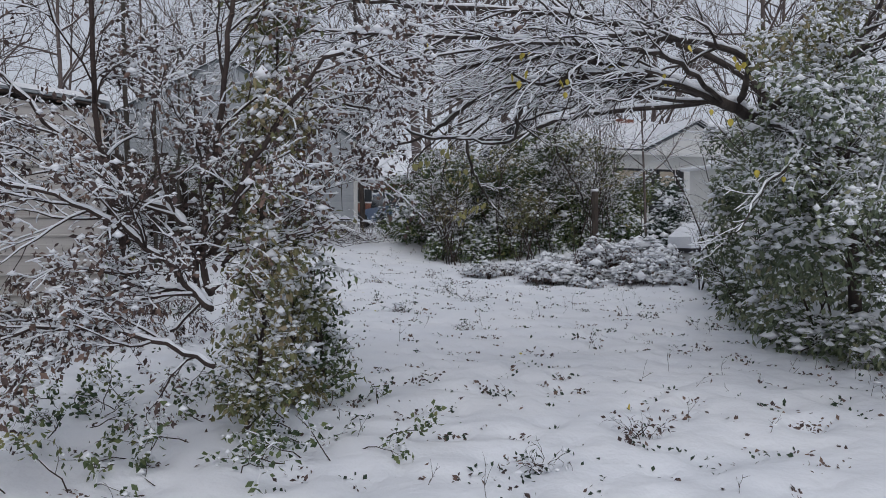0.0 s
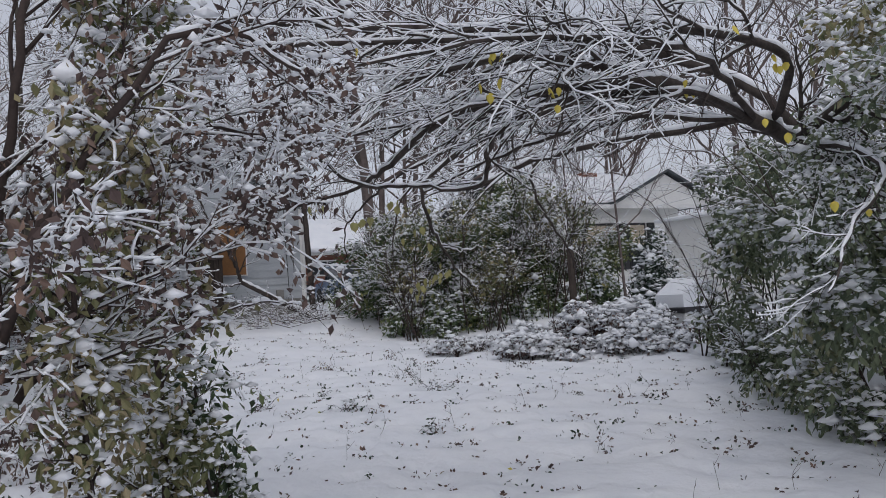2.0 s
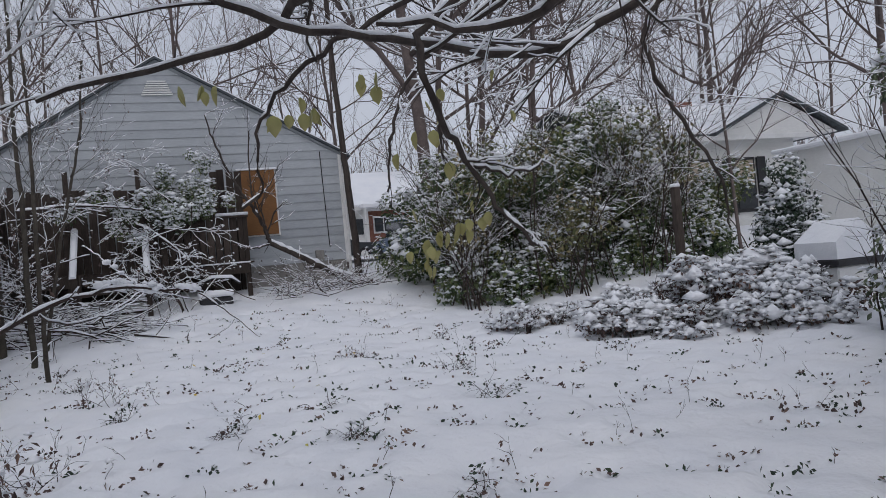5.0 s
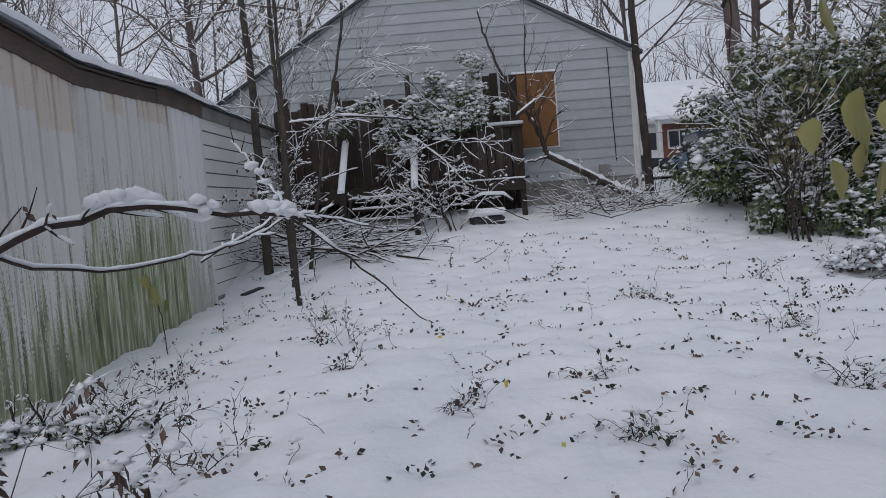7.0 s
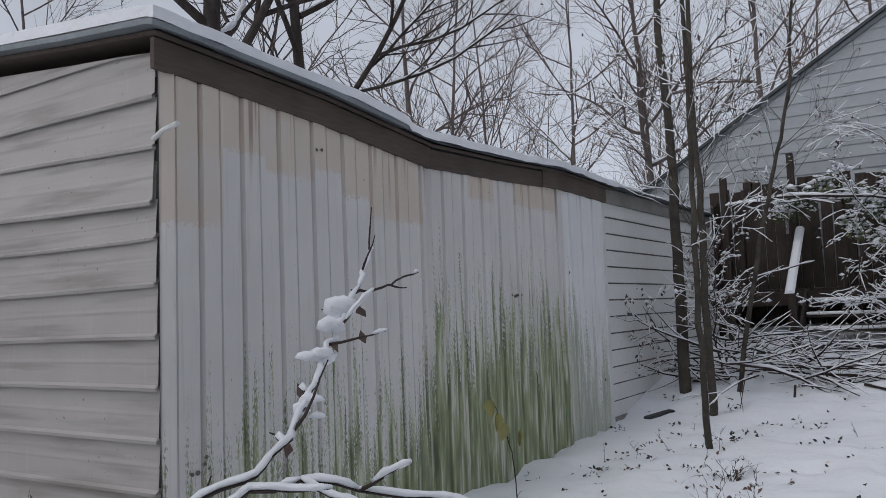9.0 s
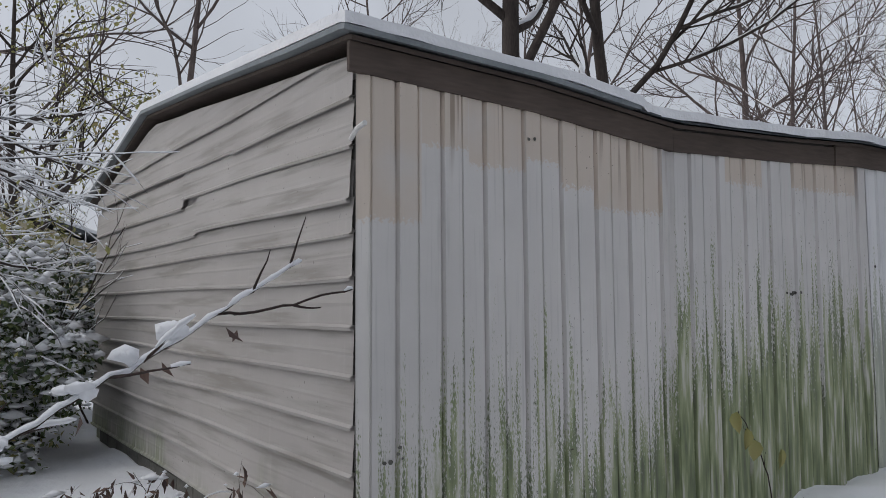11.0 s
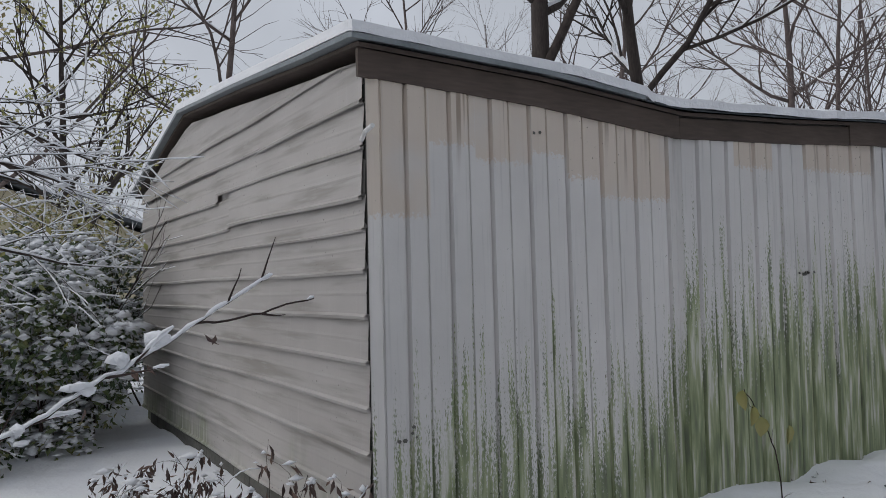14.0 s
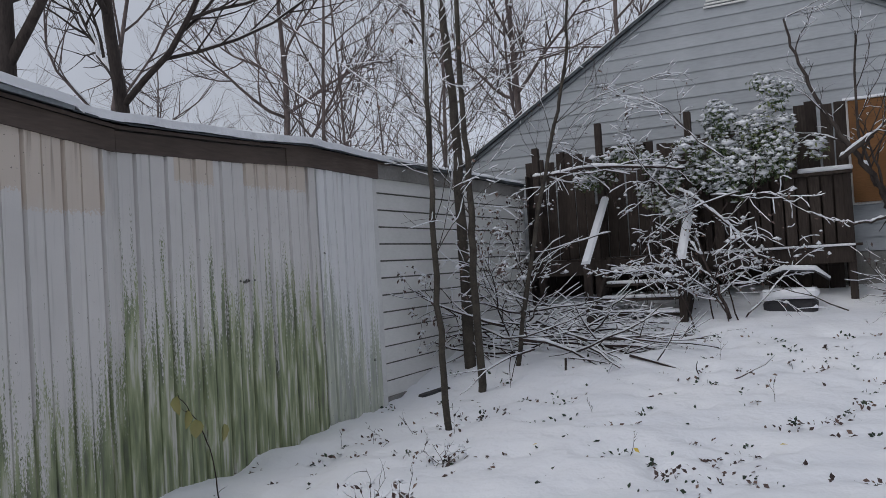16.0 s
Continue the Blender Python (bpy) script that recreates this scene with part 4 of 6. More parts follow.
def spine(p, pts, r0, r1, snow, kids, length, levels, sub, way=(0, 0, 0), spread=0.8, wander=0.17, lift=0.0, first=0.1, jag=0.009, low=-9):
    """A limb through given points with side shoots, on plant p."""
    pts = np.asarray(pts, float)
    f = np.linspace(0, len(pts) - 1, (len(pts) - 1) * 6 + 1)
    res = []
    for t in f:
        i = min(int(t), len(pts) - 2)
        u = t - i
        a, b, c, d = pts[max(i - 1, 0)], pts[i], pts[i + 1], pts[min(i + 2, len(pts) - 1)]
        res.append(0.5 * (2 * b + (c - a) * u + (2 * a - 5 * b + 4 * c - d) * u * u + (3 * b - a - 3 * c + d) * u ** 3))
    res = np.array(res) + np.array([[p.r.gauss(0, jag) for _ in range(3)] for _ in res])
    p.limb(res, r0, r1, snow)
    n = len(res)
    for k in range(kids):
        g0 = first + (1 - first) * (k + p.r.random()) / kids
        i = min(int(g0 * (n - 1)), n - 2)
        along = Vector(res[i + 1] - res[i]).normalized()
        off = Vector((p.r.gauss(0, 1), p.r.gauss(0, 1), p.r.gauss(0, 0.6)))
        off = (off - along * off.dot(along)).normalized()
        w = along + off * spread + Vector(way)
        rr = r0 + (r1 - r0) * g0
        p.grow(res[i], w, length * p.r.uniform(0.6, 1.2), max(rr * 0.5, 0.003), levels, sub, snow, wander, lift, 0.75, 0.55, 0.15, low)
    return res


# ---- thicket at the start of the walk ----
thicket = thing("thicket", "tangled bare thicket with purple-brown leaves under heavy snow", "shrub")
p = Plant(41, 6)
p.gain = 1.12
for base, top, r0 in (((0.57, 4.95, -0.1), (0.56, 5.17, 0.95), 0.030), ((0.73, 5.45, -0.1), (0.9, 5.6, 1.1), 0.026), ((-0.1, 5.7, -0.1), (-0.3, 5.5, 1.0), 0.022), ((0.2, 6.1, -0.1), (0.4, 6.3, 1.3), 0.026),
                      ((-0.5, 5.9, -0.1), (-0.7, 5.9, 1.1), 0.022), ((0.9, 6.6, -0.1), (0.7, 6.5, 1.2), 0.024), ((0.35, 5.3, -0.1), (0.1, 5.2, 0.9), 0.02), ((1.1, 6.9, -0.1), (1.0, 6.6, 1.2), 0.022)):
    d = np.array(top) - np.array(base)
    p.grow(base, d, 3.1, r0, 3, (8, 6, 4), 0.8, 0.13, 0.01, 0.95, 0.52, 0.2, 0.02)
spine(p, [(0.56, 5.17, 0.95), (0.45, 5.44, 1.38), (-0.06, 5.67, 1.72), (-0.67, 5.94, 2.39)], 0.026, 0.012, 0.9, 12, 0.9, 2, (5, 4))
spine(p, [(0.56, 5.1, 0.9), (0.3, 5.2, 0.98), (-0.1, 5.3, 0.9), (-0.64, 5.45, 0.7)], 0.022, 0.009, 0.9, 10, 0.7, 2, (5, 3))
spine(p, [(0.6, 5.3, 1.2), (0.9, 5.1, 1.9), (1.34, 4.95, 2.5), (1.75, 4.9, 2.35)], 0.024, 0.006, 0.9, 12, 0.8, 2, (5, 4))
spine(p, [(0.8, 6.0, 1.4), (1.1, 5.9, 2.0), (1.5, 5.8, 2.3), (2.05, 5.9, 2.25)], 0.02, 0.005, 0.9, 10, 0.7, 2, (5, 4))
spine(p, [(0.5, 5.5, 1.0), (0.7, 5.6, 2.2), (0.8, 5.7, 3.2), (0.9, 5.8, 4.2)], 0.026, 0.012, 0.7, 14, 1.1, 2, (6, 4))
spine(p, [(0.1, 5.8, 1.0), (-0.1, 6.0, 2.2), (-0.1, 6.1, 3.4), (0.0, 6.2, 4.4)], 0.026, 0.012, 0.7, 14, 1.1, 2, (6, 4))
spine(p, [(0.56, 5.1, 0.85), (0.2, 5.0, 1.25), (-0.3, 4.95, 1.55), (-0.9, 5.0, 1.7)], 0.022, 0.007, 0.95, 14, 0.7, 2, (5, 3))
spine(p, [(0.57, 5.0, 0.5), (0.1, 4.9, 0.75), (-0.5, 4.9, 0.8), (-1.1, 5.0, 0.6)], 0.018, 0.006, 0.95, 12, 0.55, 2, (4, 3), (0, 0, -0.1))
spine(p, [(0.7, 5.6, 1.1), (1.0, 5.4, 1.5), (1.35, 5.3, 1.75), (1.7, 5.4, 1.8)], 0.018, 0.005, 0.95, 12, 0.6, 2, (5, 3))
p.done(thicket, TWIG, BROWN, 9500, 0.048, 0.7, 0.55, 0.38, 0.02, 0.035)
# leafy climbing stems beside the thicket
for base, top, seed, n in (((1.3, 6.3, -0.05), (1.2, 6.1, 3.2), 42, 3600), ((1.35, 7.6, -0.05), (1.2, 7.1, 2.6), 43, 2800), ((1.62, 6.6, -0.05), (1.5, 6.4, 1.0), 44, 1100), ((0.85, 5.6, -0.05), (1.0, 5.2, 2.2), 45, 2200)):
    ob = thing("leafy_shrub", "upright stem wrapped in olive leaves and snow", "shrub", "leafy stems by the thicket")
    p = Plant(seed, 5)
    a, b = np.array(base), np.array(top)
    spine(p, [a, a * 0.66 + b * 0.34 + [0.05, 0, 0], a * 0.33 + b * 0.67 - [0.04, 0, 0], b], 0.02, 0.008, 0.3, 40, 0.30, 1, 5, (0, 0, -0.1), 1.1, 0.2, -0.05, 0.02)
    p.done(ob, TWIG, OLIVE if seed != 44 else GREEN, int(n * 0.85), 0.064, 0.8, 0.5, 0.42, 0.026, 0.05)
ob = thing("ground_creeper", "low green creeper at the thicket's foot", "shrub")
p = Plant(46, 4)
for k in range(46):
    x, y = p.r.uniform(-0.7, 2.0), p.r.uniform(4.7, 7.2)
    p.grow((x, y, float(snow_top(x, y)) - 0.02), (p.r.gauss(0, 1), p.r.gauss(0, 1), 0.9), 0.42, 0.005, 1, 4, 0.2, 0.3, -0.12)
p.done(ob, TWIG, GREEN, 1800, 0.05, 0.3, 0.6, 0.3, 0.018, 0.03)

# ---- tree that arches over the path ----
arch = thing("arching_tree", "bare tree arching over the path, every branch lined with snow", "tree")
p = Plant(51, 7)
spine(p, [(8.6, 7.1, -0.1), (8.3, 6.95, 1.3), (7.6, 6.75, 2.0), (6.6, 6.45, 2.42), (5.6, 6.2, 2.62)], 0.085, 0.055, 0.3, 5, 1.0, 2, (5, 4), jag=0.006)
top = [(6.0, 6.3, 2.55), (5.6, 6.2, 2.62), (4.76, 5.98, 2.75), (4.1, 5.95, 2.84)]
spine(p, top + [(3.35, 6.0, 2.86), (2.9, 6.5, 2.8), (2.5, 6.83, 2.66)], 0.05, 0.006, 0.85, 20, 1.2, 2, (6, 4), (-0.25, 0.2, -0.12), 0.7, 0.16, -0.03, 0.3, low=1.95)
spine(p, [(5.6, 6.3, 2.65), (4.9, 7.9, 2.65), (4.37, 8.31, 2.43), (3.6, 7.95, 2.36), (2.86, 7.41, 2.3), (2.5, 7.15, 2.42)], 0.03, 0.008, 0.9, 14, 0.7, 1, (5, 3), (-0.2, 0, -0.05), 0.6, 0.14, -0.02, 0.3, low=2.0)
spine(p, [(7.6, 6.75, 2.0), (6.8, 7.4, 3.3), (5.2, 8.3, 3.95), (3.53, 8.92, 4.05), (2.2, 9.2, 4.1), (1.2, 9.5, 4.0)], 0.055, 0.014, 0.85, 22, 1.4, 2, (5, 4), (-0.2, -0.1, -0.12), 0.7, 0.15, -0.03, 0.25, low=2.2)
spine(p, [(5.9, 6.4, 2.65), (5.7, 7.6, 3.0), (5.05, 8.3, 2.68), (5.0, 8.3, 2.3), (5.3, 8.3, 1.82), (5.38, 8.3, 1.5)], 0.022, 0.006, 0.9, 4, 0.2, 0, 2, (0.1, 0, -0.1), 0.7, 0.14, -0.03, 0.3, low=1.3)
spine(p, [(5.9, 6.3, 2.6), (5.47, 5.75, 2.95), (4.3, 5.7, 3.05), (3.56, 5.95, 2.98), (2.07, 7.17, 3.2), (1.3, 7.4, 3.2)], 0.036, 0.01, 0.85, 24, 1.1, 2, (6, 4), (-0.2, 0.1, -0.15), 0.7, 0.16, -0.02, 0.25, low=2.1)
spine(p, [(4.33, 5.72, 2.69), (3.9, 6.2, 2.7), (3.7, 6.8, 2.55), (3.79, 7.22, 2.26), (3.3, 7.5, 2.3)], 0.04, 0.008, 0.85, 14, 0.8, 2, (5, 3), (-0.3, 0.2, -0.1), 0.7, 0.16, -0.03, low=1.95)
spine(p, [(4.1, 5.8, 2.72), (3.4, 6.6, 2.7), (3.1, 7.2, 2.45), (2.93, 7.61, 2.3), (2.2, 7.7, 2.1)], 0.036, 0.007, 0.85, 14, 0.8, 2, (5, 3), (-0.3, 0.1, -0.1), 0.7, 0.16, -0.03, low=1.9)
spine(p, [(5.2, 6.1, 2.7), (4.9, 6.8, 2.9), (4.3, 7.6, 2.85), (3.6, 7.75, 2.4), (3.52, 7.65, 2.1), (3.74, 7.84, 1.84), (3.85, 7.75, 1.61), (3.98, 7.7, 1.47)], 0.026, 0.006, 0.8, 9, 0.2, 1, (4, 3), (0.1, 0, -0.1), 0.7, 0.18, -0.04, 0.2, low=1.4)
spine(p, [(5.8, 6.25, 2.6), (5.8, 6.9, 2.95), (5.8, 8.0, 3.3), (5.5, 9.2, 3.3), (4.9, 9.8, 2.9)], 0.036, 0.008, 0.8, 12, 0.9, 2, (5, 3), (0.1, 0.1, 0.05), 0.7, 0.16, -0.03, 0.2, low=2.2)
spine(p, [(3.74, 7.84, 1.84), (3.92, 7.82, 1.80), (4.08, 7.82, 1.84)], 0.008, 0.004, 1.0, 3, 0.12, 0, 2)
spine(p, [(4.3, 7.4, 2.85), (3.5, 7.9, 2.5), (3.05, 7.8, 2.2), (2.92, 7.9, 2.0), (2.91, 7.92, 1.76)], 0.014, 0.004, 0.4, 6, 0.25, 1, 2, (0, 0, -0.2))
spine(p, [(4.3, 8.0, 2.8), (3.9, 8.7, 2.5), (3.7, 8.75, 2.15), (3.66, 8.76, 1.85)], 0.014, 0.005, 0.4, 5, 0.25, 1, 2, (0, 0, -0.2))
spine(p, [(5.6, 6.2, 2.62), (4.7, 5.9, 2.7), (4.0, 6.4, 2.72), (3.2, 6.9, 2.68), (2.3, 7.3, 2.5)], 0.026, 0.006, 0.85, 16, 0.8, 2, (5, 3), (-0.3, 0.1, -0.1), 0.6, 0.15, -0.03, 0.2, low=1.95)
spine(p, [(5.6, 6.2, 2.62), (4.6, 5.6, 2.8), (3.8, 5.6, 2.9), (2.9, 6.0, 2.88), (1.9, 6.6, 2.7)], 0.026, 0.006, 0.85, 16, 0.8, 2, (5, 3), (-0.3, 0.1, -0.05), 0.6, 0.15, -0.02, 0.2, low=2.1)
spine(p, [(5.6, 6.2, 2.62), (4.5, 6.4, 2.6), (4.0, 7.2, 2.5), (3.6, 7.9, 2.3)], 0.022, 0.006, 0.85, 10, 0.6, 1, (5, 3), (-0.3, 0.1, -0.05), 0.6, 0.15, -0.02, 0.2, low=2.0)
spine(p, [(6.2, 6.35, 2.5), (6.3, 5.3, 2.95), (6.8, 4.8, 3.4)], 0.05, 0.02, 0.8, 14, 1.2, 2, (6, 4), (0, 0, -0.1), low=2.0)
spine(p, [(6.2, 6.3, 2.5), (5.6, 5.2, 2.1), (4.9, 4.9, 1.7), (4.5, 4.8, 1.3)], 0.022, 0.005, 0.9, 10, 0.45, 1, (4, 3), (-0.1, 0, -0.1))
spine(p, [(6.6, 6.4, 2.4), (6.0, 4.9, 2.0), (5.4, 4.1, 1.7), (5.2, 3.8, 1.45)], 0.02, 0.005, 0.9, 10, 0.5, 1, (4, 3), (-0.1, 0, -0.15))
p.done(arch, BARK, None)


def hung_leaf_mesh(seed, mat):
    """A broad heart-shaped leaf, curled, that hangs from its stalk."""
    r = random.Random(seed)
    s2 = Geo()
    ring = [(0, 0, 0), (0.022, 0.004, -0.012), (0.032, 0.006, -0.035), (0.022, 0.002, -0.062), (0, -0.006, -0.088), (-0.022, 0.002, -0.062), (-0.032, 0.006, -0.035), (-0.022, 0.004, -0.012)]
    mid = [(0, -0.006, -0.02), (0, -0.008, -0.05)]
    v = np.array(ring + mid) * np.array([1, r.uniform(0.8, 1.8), 1])
    s2.add(v, None, [(0, 8, 1), (1, 8, 2), (2, 8, 9), (2, 9, 3), (3, 9, 4), (4, 9, 5), (5, 9, 6), (6, 9, 8), (6, 8, 7), (7, 8, 0)])
    return s2.mesh("hanging_leaf", mat, True)


leaf_meshes = [hung_leaf_mesh(k, m) for k, m in enumerate((YELLOW, YELLOW, PALE, PALE))]
rl = random.Random(61)
spots = [(3.1, 5.9, 2.66, 0), (3.2, 5.95, 2.62, 0), (3.25, 5.9, 2.7, 1), (3.45, 5.7, 2.6, 0), (3.55, 5.75, 2.62, 1), (3.5, 5.7, 2.5, 0), (2.5, 6.3, 2.95, 1), (4.6, 5.2, 2.35, 0), (4.9, 5.3, 2.3, 1), (5.0, 5.1, 1.85, 0), (5.3, 5.1, 1.8, 1), (4.2, 5.0, 2.8, 0)]
for _ in range(7):
    spots.append((rl.gauss(3.75, 0.16), rl.gauss(8.05, 0.15), rl.uniform(1.45, 1.75), 2 + rl.randrange(2)))
for _ in range(6):
    spots.append((rl.gauss(3.0, 0.1), rl.gauss(7.8, 0.15), rl.uniform(1.98, 2.2), 2 + rl.randrange(2)))
for _ in range(10):
    spots.append((rl.gauss(3.7, 0.15), rl.gauss(8.15, 0.12), rl.uniform(1.85, 2.25), 2 + rl.randrange(2)))
for x, z, n in ((3.7, 1.62, 4), (3.56, 1.5, 3), (3.09, 2.12, 3), (3.37, 2.24, 4), (2.74, 2.2, 4), (3.8, 1.64, 4), (3.6, 1.5, 3)):
    spots += [(x + rl.gauss(0, 0.05), 8.0 + rl.gauss(0, 0.05), z + rl.gauss(0, 0.03), 2 + rl.randrange(2)) for _ in range(n)]
for x, y, z, n in ((4.1, 5.98, 2.83, 3), (4.7, 5.9, 2.72, 3), (5.4, 5.75, 2.93, 4), (3.3, 5.95, 2.84, 3)):
    spots += [(x + rl.gauss(0, 0.08), y + rl.gauss(0, 0.05), z + rl.gauss(0, 0.03), rl.randrange(2)) for _ in range(n)]
for x, y, z, k in spots:
    ob = part("hanging_leaf", leaf_meshes[k], None, arch, "yellow leaf still hanging" if k < 2 else "pale green leaf still hanging")
    ob.matrix_basis = Matrix.Translation((x, y, z)) @ Matrix.Rotation(rl.uniform(0, 6.28), 4, "Z") @ Matrix.Rotation(rl.gauss(0, 0.25), 4, "X") @ Matrix.Scale(rl.uniform(0.6, 0.95), 4)

for k, pts in enumerate(([(6.7, 5.7, 1.5), (6.1, 5.1, 2.3), (5.5, 4.75, 2.6), (5.0, 4.5, 2.3)], [(6.8, 5.4, 1.2), (6.2, 4.8, 1.9), (5.8, 4.5, 2.0), (5.3, 4.2, 1.6)], [(6.9, 5.9, 1.8), (6.3, 5.5, 2.7), (5.8, 5.1, 3.1), (5.2, 4.9, 3.0)], [(7.0, 5.0, 1.0), (6.5, 4.4, 1.5), (6.1, 4.1, 1.4), (5.8, 3.9, 1.0)], [(7.2, 6.4, 2.0), (6.6, 6.0, 2.5), (6.1, 5.9, 2.3), (5.7, 5.8, 1.9)])):
    ob = thing("leafy_branch", "drooping leafy branch with snow on its leaves", "branch", "leafy branches beside the path")
    p = Plant(55 + k, 5)
    spine(p, pts, 0.016, 0.005, 0.8, 22, 0.55, 1, (5, 3), (-0.1, -0.1, -0.15), 0.9, 0.16, -0.06, 0.15)
    p.done(ob, TWIG, OLIVE if k == 2 else GREY_GREEN, 1300, 0.062, 0.9, 0.5, 0.6, 0.024, 0.05)

# ---- snow-laden branch that reaches across the yard, and low shoots ----
ob = thing("low_branch", "thorny low branch carrying a thick line of snow", "branch")
p = Plant(71, 7)
p.gain = 1.05


def clump(pl, places, size, seed):
    """Small heaps of snow, each a few overlapping lumps."""
    r = np.random.default_rng(seed)
    q = np.repeat(np.asarray(places, float), 6, axis=0) + r.normal(size=(len(places) * 6, 3)) * size * np.array([0.55, 0.55, 0.3])
    pl.snow.blobs(q, size * r.uniform(0.45, 0.85, len(q)), 0.7, True, seed)


spine(p, [(0.6, 9.4, 0.2), (1.2, 8.9, 0.85), (1.85, 8.55, 1.31), (2.32, 8.44, 1.47), (2.70, 8.45, 1.42)], 0.015, 0.0036, 0.8, 22, 0.12, 0, 2, (0, 0, 0.1), 0.9, 0.07, 0.05, 0.4, 0.005)
spine(p, [(2.68, 8.45, 1.42), (2.8, 8.46, 1.32), (2.92, 8.47, 1.2)], 0.0034, 0.0012, 0.12, 9, 0.10, 0, 2, (0.2, 0, 0), 0.8, 0.07, jag=0.002)
clump(p, [(2.32, 8.44, 1.50), (2.37, 8.44, 1.495), (2.62, 8.45, 1.455), (2.67, 8.45, 1.45), (2.5, 8.45, 1.465)], 0.027, 3)
p.done(ob, TWIG, BROWN, 8, 0.024, 0.8, 0.5, 0.2, 0.015, 0.01)
ob = thing("snowy_shoot", "thin bare shoot with lumps of snow", "branch", "low shoots by the shed")
p = Plant(72, 6)
p.gain = 0.95
spine(p, [(2.05, 8.49, 1.39), (2.14, 8.85, 1.33), (2.26, 9.15, 1.34), (2.36, 9.38, 1.37), (2.46, 9.48, 1.43), (2.6, 9.62, 1.40), (2.75, 9.68, 1.35)], 0.005, 0.0018, 0.6, 12, 0.08, 0, 2, (0, 0, 0.2), 0.8, 0.08, 0.03, 0.35, 0.004)
p.done(ob, TWIG, BROWN, 3, 0.02, 0.9, 0.5, 0, 0.01, 0.01)
ob = thing("snowy_shoot", "forked shoot with snow clumps and curled brown leaves", "branch", "low shoots by the shed")
p = Plant(73, 6)
p.gain = 1.0
spine(p, [(2.2, 9.3, 1.31), (2.4, 9.44, 1.42), (2.43, 9.52, 1.46), (2.36, 9.65, 1.52), (2.28, 9.79, 1.585), (2.2, 9.95, 1.67), (2.11, 10.09, 1.74)], 0.004, 0.0014, 0.4, 8, 0.09, 0, 2, (0, 0, 0.15), 0.8, 0.08, 0.02, 0.3, 0.003)
spine(p, [(2.22, 9.9, 1.65), (2.2, 10.02, 1.66), (2.17, 10.16, 1.69)], 0.003, 0.002, 0.1, 2, 0.06, 0, 1, jag=0.002)
clump(p, [(2.39, 9.6, 1.50), (2.33, 9.7, 1.555), (2.29, 9.77, 1.595), (2.25, 9.84, 1.625)], 0.016, 6)
for q in ((2.30, 9.76, 1.57), (2.27, 9.8, 1.57), (2.36, 9.66, 1.5)):
    p.tips += [q]
p.done(ob, TWIG, BROWN, 7, 0.03, 1.4, 0.5, 0, 0.01, 0.012)
# ---- saplings in front of the shed wing ----
for seed, pts, r0 in ((81, [(1.18, 15.67, 0.2), (1.15, 15.63, 1.2), (1.17, 15.6, 2.56), (1.19, 15.58, 3.4), (1.18, 15.55, 4.8)], 0.042), (82, [(0.3, 17.9, 0.4), (0.32, 17.86, 1.92), (0.32, 17.82, 3.36), (0.29, 17.76, 4.75), (0.26, 17.72, 7.2)], 0.095),
                      (83, [(0.83, 17.06, 0.35), (0.83, 17.02, 1.87), (0.85, 17.0, 2.7), (0.83, 16.96, 3.83), (0.88, 16.95, 5.7)], 0.058), (84, [(0.86, 17.85, 0.4), (1.12, 17.93, 1.88), (1.39, 18.02, 3.05), (1.58, 18.09, 3.93), (1.67, 18.12, 5.0)], 0.038)):
    ob = thing("sapling", "slim bare sapling with snow on its side branches", "tree", "saplings by the shed")
    p = Plant(seed, 8)
    spine(p, pts, r0 * 0.76, r0 * 0.34, 0.0, 0, 1, 0, 0, jag=0.008)
    spine(p, pts[1:], 0.01, 0.008, 0.28, 15, 1.3, 2, (4, 4), (0, 0, 0.3), 1.0, 0.12, 0.03, 0.15, 0.008)
    if seed == 84:
        spine(p, [(1.0, 17.9, 1.2), (0.75, 17.8, 1.6), (0.55, 17.7, 1.6)], 0.008, 0.003, 0.9, 12, 0.6, 1, 5)
    p.done(ob, SAPLING, BROWN, 60, 0.055, 0.9, 0.5, 0.2, 0.015, 0.02)

# ---- brush pile, vine and fallen limb at the deck ----
ob = thing("brush_pile", "pile of cut branches covered in snow", "brush")
p = Plant(91, 5)
p.gain = 1.15
for k in range(85):
    x, y = p.r.gauss(0.9, 0.75), p.r.gauss(18.5, 0.4)
    if x < 0.1 or y > 19.7:
        continue
    h = float(snow_top(x, y)) + p.r.uniform(0.0, 0.42) * max(0.1, 1 - abs(x - 0.6) / 1.6)
    w = (p.r.gauss(0.2, 1), p.r.gauss(0, 0.5), p.r.gauss(0.05, 0.16))
    p.grow((x, y, h), w, p.r.uniform(0.6, 1.7), p.r.uniform(0.006, 0.018), 1, 4, 0.92, 0.12, -0.01, 0.8, 0.5, 0.2)
p.done(ob, TWIG, None)
ob = thing("dead_shrub", "leafless dead shrub lined with snow, leaning on the shed wing", "brush")
p = Plant(92, 5)
for k in range(3):
    x, y = p.r.uniform(0.1, 0.7), p.r.uniform(17.8, 19.2)
    p.grow((x, y, float(snow_top(x, y)) - 0.05), (p.r.gauss(0.1, 0.4), p.r.gauss(0, 0.3), 1), 1.7, 0.012, 2, (6, 4), 0.85, 0.16, -0.03, 0.9)
p.done(ob, TWIG, BROWN, 500, 0.05, 0.9, 0.5, 0.5, 0.02, 0.03)
rv = random.Random(17)
vine = [(x, 20.6 + 0.2 * math.sin(x * 3), 2.95 + 0.14 * math.sin(x * 5), rv.uniform(0.1, 0.22)) for x in np.arange(0.9, 3.6, 0.17)]
